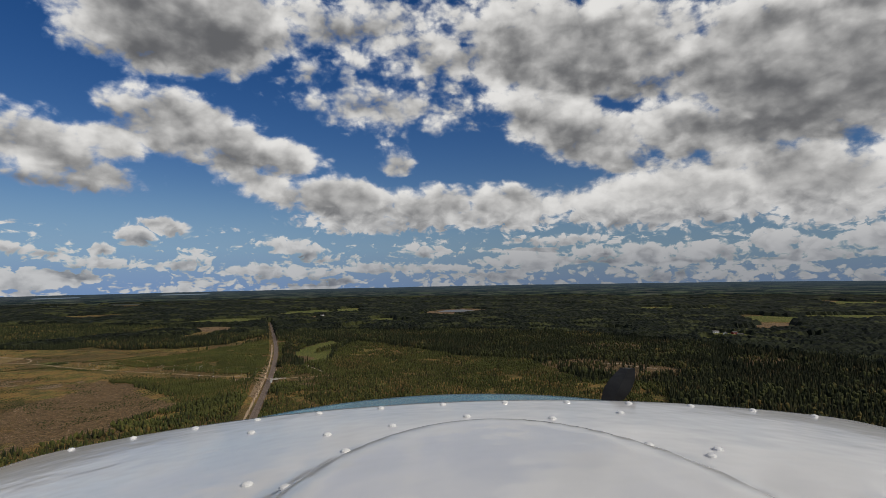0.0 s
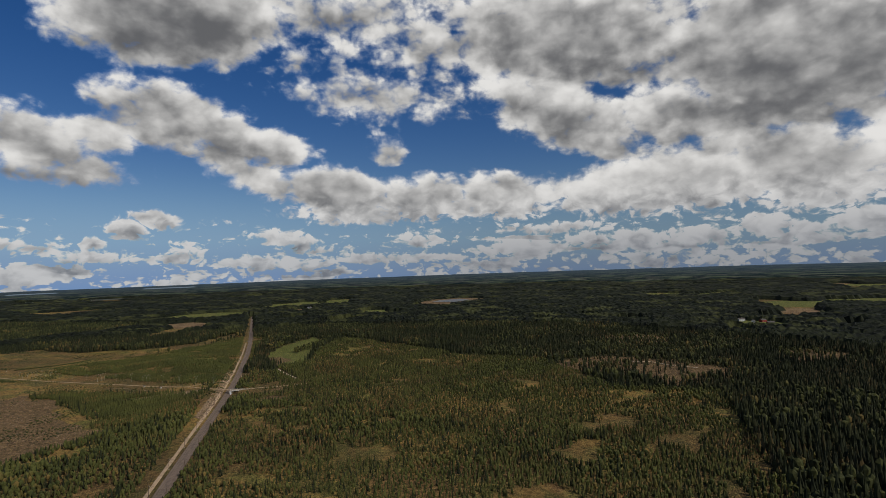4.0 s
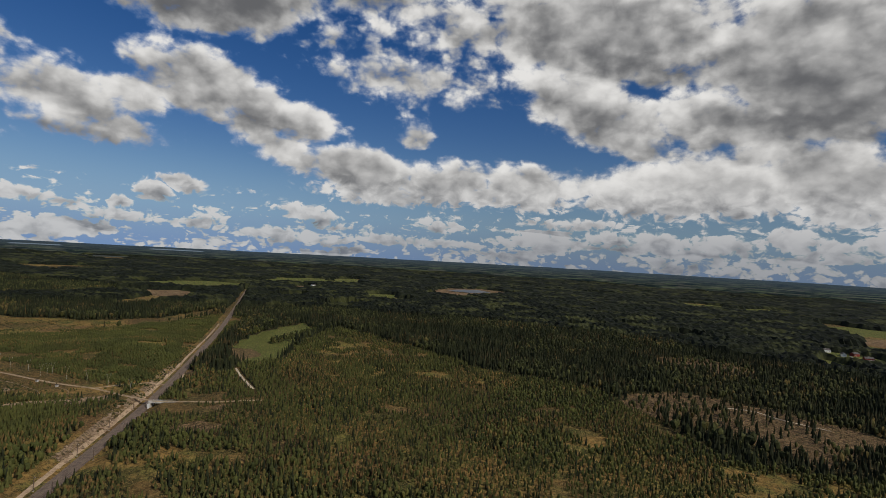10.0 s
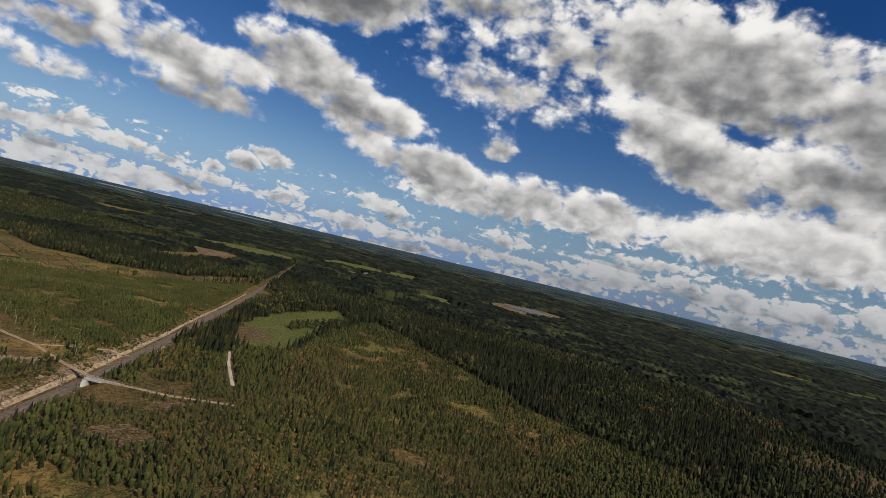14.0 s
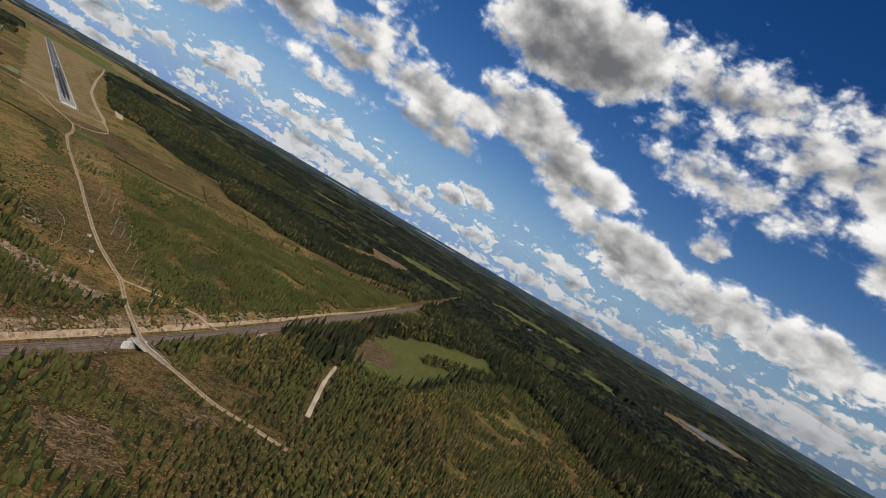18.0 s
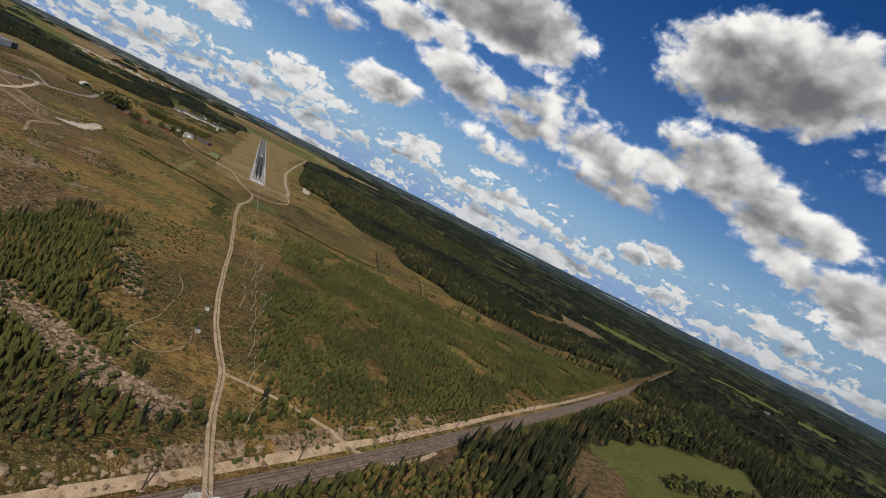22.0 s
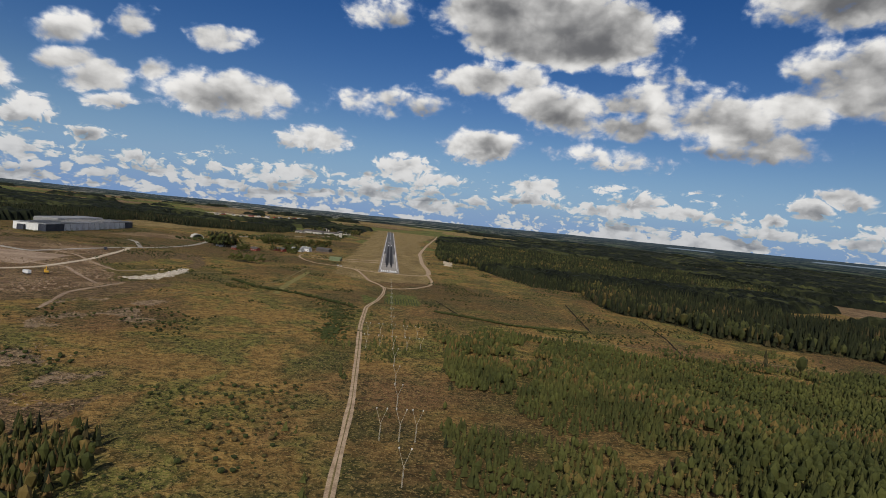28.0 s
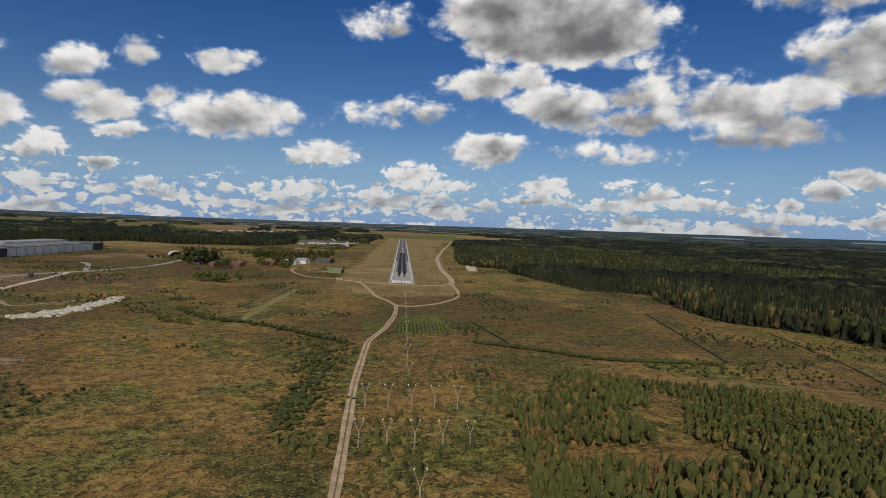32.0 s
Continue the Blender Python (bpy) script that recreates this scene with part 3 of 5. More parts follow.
CROP_B = [(-3, -232), (0, -190), (25, -185), (26, -243), (4, -250)]
MOWN = [(-62, -60), (-20, -100), (46, -82), (56, 60), (66, 400), (90, 1000), (205, 1845), (-60, 1845), (-62, 400)]
YOUNG = [(28, -440), (31, -361), (59, -321), (90, -325), (170, -344), (250, -357), (321, -360), (500, -330), (470, -420), (310, -522), (171, -626), (96, -664),
         (60, -676), (22, -668), (16, -600)]
SOUTH_YOUNG = [(-620, -1200), (-420, -1000), (-220, -900), (-63, -790), (60, -725), (160, -690), (225, -700), (345, -640), (450, -612), (520, -590), (470, -700), (420, -790), (330, -930),
               (290, -1080), (200, -1150), (60, -1230), (-200, -1300)]
PALE_A = [(-690, 1040), (-420, 830), (-350, 930), (-640, 1160)]
PALE_B = [(-830, 1760), (-320, 1840), (-300, 2020), (-840, 1960)]
AIRFIELD = [(-260, 560), (-120, 560), (-110, 900), (-100, 1200), (-300, 1250), (-260, 800)]
STONY_A = [(-190, -440), (-156, -424), (-138, -425), (-100, -450), (-120, -476), (-180, -480)]
STONY_B = [(-166, -395), (-192, -341), (-176, -313), (-138, -311), (-112, -350), (-129, -393)]
PALE_C = [(-560, 420), (-425, 425), (-390, 545), (-560, 600)]
BELT_A = [(-1250, 1420), (-500, 1380), (-420, 1570), (-1200, 1660)]
BELT_B = [(-1100, 2250), (-250, 2150), (-200, 2620), (-1000, 2720)]
BELT_C = [(-500, 2850), (500, 2800), (600, 3150), (-400, 3230)]
BELT_D = [(300, 2350), (700, 2250), (800, 2700), (350, 2800)]
BELTS = (PALE_C, BELT_A, BELT_B, BELT_C, BELT_D)
RAGGED = (CLEAR_A, CLEAR_B, CLEAR_C, RUBBLE)
FAR_FIELDS = 0.66


def rail_bend(along):
    """The line's slow curve to the north, in metres beside the straight."""
    d = np.asarray(along, float) - 350
    return 0.09 * (np.sqrt(d * d + 250**2) + d) / 2 - 3.6


def rail_frame(x, y):
    dx, dy = np.asarray(x) - RAIL_A[0], np.asarray(y) - RAIL_A[1]
    along = dx * RAIL_DIR[0] + dy * RAIL_DIR[1]
    return along, dx * RAIL_SIDE[0] + dy * RAIL_SIDE[1] - rail_bend(along)


def height(x, y):
    """Ground height: gentle swells, the railway's cutting, far ridges."""
    x, y = np.asarray(x, float), np.asarray(y, float)
    z = (field(x, y, 240, 11) - 0.5) * 3.0 + (field(x, y, 70, 12) - 0.5) * 0.9
    run = np.abs(x) + np.maximum(0, -y - 30) * 0.6
    z *= np.clip((run - 30) / 120, 0, 1)
    along, side = rail_frame(x, y)
    cut = 4.6 * np.exp(-((along - 72) / 190) ** 2)
    z = z * np.clip((np.abs(side) - 9) / 40, 0, 1) - cut * np.clip(1 - (np.abs(side) - 7) / 8, 0, 1)
    # low knoll in the young wood
    z += 9 * np.exp(-(((x - 130) / 70) ** 2 + ((y + 520) / 60) ** 2))
    r = np.hypot(x - MID[0], y - MID[1])
    az = np.degrees(np.arctan2(x - MID[0], y - MID[1]))
    top = skyline(az) * (0.9 + 0.2 * field(az, r, 9, 21))
    return z + 0.18 * top * np.clip((r - 2500) / 1700, 0, 1)


def skyline(az):
    """Height of the far skyline round the ground sheet."""
    return np.interp(az, [-180, -90, -45, -20, 0, 20, 40, 60, 80, 110, 150, 180], [90, 44, 38, 44, 62, 84, 96, 110, 122, 128, 110, 90])


def open_far(x, y):
    """Fields and glades of the far country."""
    x, y = np.asarray(x, float), np.asarray(y, float)
    r = np.hypot(x - MID[0], y - MID[1])
    n = field(x, y * 1.0, 330, 31) * 0.6 + field(x, y, 120, 32) * 0.4
    north = np.clip((y - 300) / 1200, 0, 1) * np.clip((900 - x) / 700, 0, 1)
    farmland = np.clip((y - 1450) / 400, 0, 1) * np.clip((1100 - x) / 500, 0, 1) * np.clip((x + 2600) / 700, 0, 1)
    return (n > FAR_FIELDS - 0.17 * north - 0.17 * farmland) & (r > 1000)


def treeless(x, y):
    t = inside(x, y, HEATH) & ~inside(x, y, LEFT_WOOD) & ~inside(x, y, YOUNG, 4)
    for p in (RUBBLE, GREEN_FIELD, CLEAR_A, CLEAR_B, CLEAR_C, CLEAR_D, CLEAR_E, CLEAR_F, VILLAGE, GREEN_C, GREEN_D, QUARRY, BARE_FIELD, FAR_STRIP, ROCK_A, ROCK_B, BROWN_FAR, FAR_FIELD, FAR_MEADOW, LAKE, PALE_A, PALE_B, AIRFIELD) + BELTS:
        t |= inside(x, y, p, 16 if p in RAGGED else 6)
    along, side = rail_frame(x, y)
    t |= (along < 1440) & (side > -6) & (side < 15 + 8 * np.exp(-((along - 60) / 130) ** 2))
    return t | open_far(x, y)


def big_mesh(name, verts, tris, mat, smooth=False):
    """A mesh from numpy arrays: verts n x 3, faces n x 3 or n x 4."""
    me = bpy.data.meshes.new(name)
    k = tris.shape[1]
    me.vertices.add(len(verts))
    me.vertices.foreach_set("co", np.ascontiguousarray(verts, np.float32).ravel())
    me.loops.add(tris.size)
    me.loops.foreach_set("vertex_index", np.ascontiguousarray(tris, np.int32).ravel())
    me.polygons.add(len(tris))
    me.polygons.foreach_set("loop_start", np.arange(0, tris.size, k, dtype=np.int32))
    me.polygons.foreach_set("use_smooth", np.full(len(tris), smooth))
    me.materials.append(mat)
    me.update(calc_edges=True)
    return new(name, me)


def polar(rings, sectors):
    ang = np.linspace(0, 2 * np.pi, sectors, endpoint=False)
    rr, aa = np.meshgrid(rings, ang, indexing="ij")
    x, y = MID[0] + rr * np.sin(aa), MID[1] + rr * np.cos(aa)
    i, j = np.meshgrid(np.arange(len(rings) - 1), np.arange(sectors), indexing="ij")
    j2 = (j + 1) % sectors
    quads = np.stack([i * sectors + j, i * sectors + j2, (i + 1) * sectors + j2, (i + 1) * sectors + j], -1).reshape(-1, 4)[:, ::-1]
    return x.ravel(), y.ravel(), quads


# ---- ground ----
rings = [0.5]
while rings[-1] < REACH:
    rings.append(rings[-1] + max(5.5, (rings[-1] - 750) * 0.024))
rings[-1] = REACH
gx, gy, quads = polar(np.array(rings), 900)
gz = height(gx, gy)
ground = big_mesh("ground", np.stack([gx, gy, gz], 1), quads, M_LAND, True)


def paint(name, mask):
    a = ground.data.attributes.new(name, "FLOAT", "POINT")
    a.data.foreach_set("value", np.asarray(mask, np.float32))


young_ground = inside(gx, gy, YOUNG) | inside(gx, gy, SOUTH_YOUNG) | inside(gx, gy, LEFT_WOOD) | ((gx < 120) & (gx > -800) & (gy < -450) & (gy > -1345))
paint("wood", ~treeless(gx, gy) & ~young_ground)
paint("clearing", np.logical_or.reduce([inside(gx, gy, p, 16 if p in RAGGED else 6) for p in (CLEAR_A, CLEAR_B, CLEAR_C, CLEAR_D, CLEAR_E, CLEAR_F, BROWN_KNOLL, RUBBLE, BROWN_FAR)]) | (inside(gx, gy, WEST_BROWN) & (field(gx, gy, 55, 54) > 0.40)))
far_crop = open_far(gx, gy) & (field(gx, gy, 260, 41) > 0.55)
paint("crop", (inside(gx, gy, GREEN_FIELD) & ~inside(gx, gy, BROWN_KNOLL)) | inside(gx, gy, CROP_A, 1) | inside(gx, gy, CROP_B, 1) | inside(gx, gy, GREEN_C)
      | inside(gx, gy, GREEN_D) | inside(gx, gy, VILLAGE) | far_crop)
ral, ras = rail_frame(gx, gy)
rocky_cut = (np.abs(ras - 12) < 4.5) & (ral > -60) & (ral < 215) & (field(gx, gy, 13, 53) > 0.35)
stony = (inside(gx, gy, STONY_A) | inside(gx, gy, STONY_B)) & (field(gx, gy, 16, 57) > 0.52)
paint("stone", ((inside(gx, gy, ROCK_A) | inside(gx, gy, ROCK_B)) & (field(gx, gy, 11, 56) > 0.30)) | rocky_cut | stony)
far_bare = open_far(gx, gy) & (field(gx, gy, 260, 41) < 0.36)
paint("bare", (inside(gx, gy, BUILD_SITE) & (field(gx, gy, 45, 52) > 0.30)) | inside(gx, gy, BARE_FIELD) | inside(gx, gy, QUARRY) | inside(gx, gy, FAR_FIELD) | far_bare)
paint("mown", inside(gx, gy, MOWN, 3) | np.logical_or.reduce([inside(gx, gy, p, 12) for p in BELTS]))
# the country beyond the ground sheet, a glowing ring with haze in its colour
back_n = 720
back_az = np.linspace(-180, 180, back_n + 1)
back_x, back_y = MID[0] + (REACH - 6) * np.sin(np.radians(back_az)), MID[1] + (REACH - 6) * np.cos(np.radians(back_az))
back_top = skyline(back_az) + 2.6 * field(back_az, back_az * 0, 2.2, 23) + 0.9 * field(back_az, back_az * 0, 0.6, 24)
i_ = np.arange(back_n)
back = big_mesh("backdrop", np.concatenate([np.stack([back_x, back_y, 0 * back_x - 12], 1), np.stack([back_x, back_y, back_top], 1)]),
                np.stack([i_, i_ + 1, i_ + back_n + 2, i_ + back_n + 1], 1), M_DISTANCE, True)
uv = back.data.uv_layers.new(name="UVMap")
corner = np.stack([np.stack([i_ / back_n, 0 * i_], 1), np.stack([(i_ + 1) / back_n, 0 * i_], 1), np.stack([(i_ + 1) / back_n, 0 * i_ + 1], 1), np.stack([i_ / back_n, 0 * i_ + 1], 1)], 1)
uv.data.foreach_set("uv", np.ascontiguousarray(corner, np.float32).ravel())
tagged(back, "glowing backdrop of far woods and fields with blue haze painted in", "backdrop", kind="structure")
tagged(ground, "heath, dry grass, fields and forest floor reaching to low ridges", "ground", kind="structure")


# ---- strips: roads, runway, railway ----
def ribbon(name, pts, width, mat, lift=0.25, label="", category="road", step=5.0, uneven=0.0, depth=0.35, level=None):
    """A slab of road that follows the ground along a line of points."""
    p = np.array(pts, float)
    seg = np.r_[0, np.cumsum(np.hypot(*np.diff(p, axis=0).T))]
    s = np.linspace(0, seg[-1], max(3, int(seg[-1] / step)))
    x, y = np.interp(s, seg, p[:, 0]), np.interp(s, seg, p[:, 1])
    for _ in range(3 if len(pts) > 2 else 0):
        x[1:-1], y[1:-1] = (x[:-2] + 2 * x[1:-1] + x[2:]) / 4, (y[:-2] + 2 * y[1:-1] + y[2:]) / 4
    dx, dy = np.gradient(x), np.gradient(y)
    ln = np.hypot(dx, dy)
    nx, ny = -dy / ln, dx / ln
    w = width * (1 + uneven * (field(s, s * 0, 14, 61) - 0.5))
    verts, faces = [], []
    for k, off in enumerate((0.5, 0.17, -0.17, -0.5)):
        px, py = x + nx * w * off, y + ny * w * off
        z = (height(px, py) if level is None else level(px, py)) + lift - (0.05 if k in (0, 3) else 0)
        verts.append(np.stack([px, py, z], 1))
    for off in (0.5, -0.5):
        base = verts[0] if off > 0 else verts[3]
        verts.append(base + np.array([0, 0, -depth - lift]))
    v = np.concatenate(verts)
    n = len(s)
    i = np.arange(n - 1)
    for a, b in ((4, 0), (0, 1), (1, 2), (2, 3), (3, 5)):
        faces.append(np.stack([a * n + i, a * n + i + 1, b * n + i + 1, b * n + i], 1)[:, ::-1])
    ob = big_mesh(name, v, np.concatenate(faces), mat, False)
    return tagged(ob, label, category, kind="structure") if category else ob


def deck(x, y):
    """The road keeps level across the cutting."""
    _, side = rail_frame(x, y)
    return np.where(np.abs(side) < 20, np.maximum(height(x, y), 0.15), height(x, y))


ROAD = [(52, -812), (38, -798), (22, -784), (13, -766), (0, -742), (-3, -700), (-2, -665), (-6, -640), (-9, -615), (-11, -580), (-11.5, -526), (-11, -467), (-13, -400),
        (-15.5, -335), (-15, -270), (-8, -235), (-4, -195), (-3, -150), (-9, -125), (-20, -100), (-27, -60), (-36, -15), (-45, 6), (-75, 24), (-94, 30), (-112, 60), (-124, 95), (-128, 130)]
ribbon("dirt_road", ROAD, 2.7, M_GRAVEL, 0.28, "pale gravel road winding over the heath towards the runway", "road", 4, 0.25, level=deck)
ribbon("loop_lane", [(-128, 130), (-122, 142), (-108, 140), (-82, 126), (-45, 140), (-12, 163)], 3.2, M_GRAVEL, 0.30, "pale lane looping back to the runway edge", "road", 4)
ribbon("loop_lane_lower", [(-110, 104), (-80, 100), (-45, 108), (-12, 128)], 3.2, M_GRAVEL, 0.30, "pale lane between the shed and the runway", "road", 4)
ribbon("perimeter_track", [(-44, 4), (-20, -8), (0, -10), (30, -6), (46, 4), (51, 36)], 2.9, M_GRAVEL, 0.31, "sandy perimeter track round the runway end", "road", 4)
ribbon("perimeter_track_south", [(-4, -146), (8, -150), (28, -130), (43, -98), (48, -76), (50, -40), (49, 0), (51, 36)], 2.9, M_GRAVEL, 0.33, "sandy perimeter track south of the runway", "road", 4)
ribbon("taxi_road", [(51, 20), (54, 70), (52, 190), (57, 330), (59, 400), (70, 520), (105, 860), (180, 1500), (215, 1840)], 6.0, M_GRAVEL, 0.30, "pale paved road beside the forest", "road", 8)
ribbon("fork_track", [(-1, -665), (22, -672), (42, -683), (69, -688), (84, -680), (97, -668)], 2.0, M_GRAVEL, 0.28, "narrow sandy track through the young wood", "road", 3, 0.4)
ribbon("foot_path", [(-33, -569), (-29, -579), (-28, -595), (-30, -611), (-32, -633), (-38, -646), (-41, -655), (-36, -664), (-29, -668), (-22, -661), (-17, -650), (-17, -640)], 0.42, M_GRADED, 0.22,
       "faint footpath to a small hut", "path", 3, 0.5)
ribbon("ditch_track", [(140, -700), (127, -715), (112, -733), (92, -760), (78, -779)], 2.4, M_SAND, 0.25, "pale forest track along a ditch", "road", 3, 0.5)
ribbon("site_road", [(-420, -90), (-333, -130), (-318, -70), (-300, -20), (-283, -8), (-268, 60), (-268, 120), (-280, 190), (-300, 330), (-260, 480), (-180, 640), (-120, 900)], 6.0, M_WORN, 0.3,
       "pale paved road past the building site", "road", 6)
ribbon("site_track", [(-420, -235), (-300, -262), (-272, -215), (-272, -141), (-288, -40), (-295, -20)], 5.0, M_SAND, 0.3, "sandy haul track over the building site", "road", 6, 0.3)
ribbon("graded_pad", [(-425, -178), (-292, -168)], 78.0, M_GRADED, 0.12, "broad graded pad of bare tan soil", "bare ground", 8)
for line in ([(-345, -190), (-262, -196), (-232, -232), (-203, -264)], [(-184, -358), (-200, -304), (-192, -252)], [(-333, -100), (-296, -120), (-259, -161), (-222, -196), (-199, -160)]):
    ribbon("haul_track", line, 2.4, M_GRADED, 0.22, "tan haul track worn over the building site", "road", 4, 0.6)
ribbon("mown_strip", [(-85, -77), (-87, -181), (-85, -243)], 5.0, M_STRIP, 0.08, "pale green mown strip across the heath", "verge", 4, 0.5)
ribbon("sandy_pad", [(94, 196), (100, 250), (108, 335)], 13.0, M_SAND, 0.2, "pale sandy pad by the forest edge", "bare ground", 6, 0.8)
ribbon("stubble_field", [(-640, 1090), (-400, 895)], 95.0, M_SAND, 0.3, "pale stubble field beyond the airfield", "field", 12, 0.4)
ribbon("stubble_field", [(-820, 1850), (-320, 1930)], 110.0, M_SAND, 0.3, "pale stubble field beyond the airfield", "field", 12, 0.4)
ribbon("hall_road", [(-286, -10), (-312, 40), (-330, 75), (-345, 90)], 4.5, M_WORN, 0.3, "pale road branching to the warehouse", "road", 5)
ribbon("clearing_track", [(262, -1300), (275, -1262), (300, -1240), (296, -1215)], 2.5, M_SAND, 0.3, "sandy track in the clear-cut", "road", 4, 0.4)

# near-black strip laid down as the shadow line along the ditch
ribbon("ditch_shade_strip", [(144, -702), (131, -717), (116, -735), (96, -762), (82, -781)], 2.0, M_PEAT_SHADE, 0.1, "ditch beside a forest track, its shadow drawn as a dark strip", "ditch", 3, 0.3)
ribbon("grass_strip", [p for p in ROAD if p[1] < -130], 0.45, M_TURF, 0.33, "thin turf strip between the wheel tracks of the gravel road", "verge", 4, 0.8, level=deck)
for line in ([(177, -142), (165, -200), (148, -288)], [(-132, -186), (-105, -217), (-68, -234), (-40, -262), (-20, -275)], [(36, -264), (63, -275), (92, -290), (143, -291)], [(41, -206), (54, -270)], [(225, -205), (205, -290), (188, -340)]):
    ribbon("drain", line, 1.3, M_PEAT_SHADE, 0.12, "dark narrow drain across the heath", "drain", 4, 0.6)
for line in ([(-92, 12), (-94, -80), (-96, -160), (-104, -212)], [(-180, -300), (-120, -255), (-70, -240)], [(-215, -215), (-160, -150), (-118, -130)], [(64, -330), (110, -318), (200, -335), (300, -345)], [(95, 230), (110, 120), (128, 20), (150, -70), (172, -130)]):
    ribbon("worn_track", line, 1.5, M_TURF, 0.16, "faint worn track through dry grass", "track", 4, 0.9)
# runway along +y
RUNWAY_W, RUNWAY_L = 23.0, 1830.0
runway = tagged(new("runway"), "long asphalt runway with white markings and black tyre marks", "runway", kind="structure")


def part(name, bm, mat, parent, label=""):
    me = bpy.data.meshes.new(name)
    bm.to_mesh(me)
    bm.free()
    me.materials.append(mat)
    ob = new(name, me)
    ob.parent = parent
    if label:
        ob["label"] = label
    return ob


def slab(x0, y0, x1, y1, z0, z1, bm=None, bevel=0.0):
    bm = bm or bmesh.new()
    made = bmesh.ops.create_cube(bm, size=1, matrix=Matrix.LocRotScale(((x0 + x1) / 2, (y0 + y1) / 2, (z0 + z1) / 2), None, (abs(x1 - x0), abs(y1 - y0), abs(z1 - z0))))
    if bevel:
        edges = list({e for v in made["verts"] for e in v.link_edges})
        bmesh.ops.bevel(bm, geom=edges, offset=bevel, segments=1, affect="EDGES")
    return bm


W2 = RUNWAY_W / 2
part("asphalt", slab(-W2, 0, W2, RUNWAY_L, -0.6, 0.34), M_ASPHALT, runway)
part("touchdown_paving", slab(-W2 + 0.3, 0.5, W2 - 0.3, 130, 0.3, 0.345), M_WORN, runway, "paler worn paving at the threshold")
for k in range(8):
    x = (k - 3.5) * 2.35 + (0.55 if k > 3 else -0.55)
    part("threshold_stripe", slab(x - 0.75, 5, x + 0.75, 27, 0.3, 0.352), M_PAINT, runway)
part("threshold_line", slab(-W2 + 0.5, 1.2, W2 - 0.5, 2.8, 0.3, 0.352), M_PAINT, runway)
for s in (-1, 1):
    part("edge_line", slab(s * (W2 - 0.3), 28, s * (W2 - 1.1), RUNWAY_L - 10, 0.3, 0.350), M_PAINT, runway)
    part("shoulder", slab(s * (W2 + 0.05), 0, s * (W2 + 1.6), RUNWAY_L, -0.6, 0.28), M_WORN, runway)
    part("worn_side", slab(s * (W2 - 0.3), 130, s * (W2 - 4.6), 330, 0.3, 0.3455), M_WORN, runway)
    for y0, y1, w, x in ((100, 590, 2.6, 3.7), (70, 470, 1.3, 3.4)):
        part("tyre_mark", slab(s * (x - w), y0, s * (x + w * 0.45), y1, 0.3, 0.354 + 0.004 * (w < 1.5)), M_RUBBER, runway)
for k in range(19):
    part("centre_line", slab(-0.35, 600 + k * 62, 0.35, 630 + k * 62, 0.3, 0.359), M_PAINT, runway)
for s in (-1, 1):
    for y in (620, 760):
        part("aiming_mark", slab(s * 3.2 - 1.2, y, s * 3.2 + 1.2, y + 22, 0.3, 0.363), M_PAINT, runway)


# railway: two tracks in a shallow cutting
def along_rail(s, side=0.0):
    p = RAIL_A + RAIL_DIR * s + RAIL_SIDE * (side + rail_bend(s))
    return float(p[0]), float(p[1])


ribbon("railway_bed", [along_rail(s) for s in range(-700, 1450, 50)], 8.4, M_BALLAST, 0.45, "brown ballast bed of a double railway track", "railway", 6)
for side in (-3.0, -1.5, 1.5, 3.0):
    ribbon("rail", [along_rail(s, side) for s in range(-350, 901, 50)], 0.16, M_RAIL, 0.68, "long steel rail on the ballast", "rail", 10, depth=-0.5)
ribbon("rail_service_track", [along_rail(s, 8.6) for s in range(-500, 620, 40)], 2.8, M_GRAVEL, 0.3, "gravel service track beside the railway", "road", 6, 0.4)

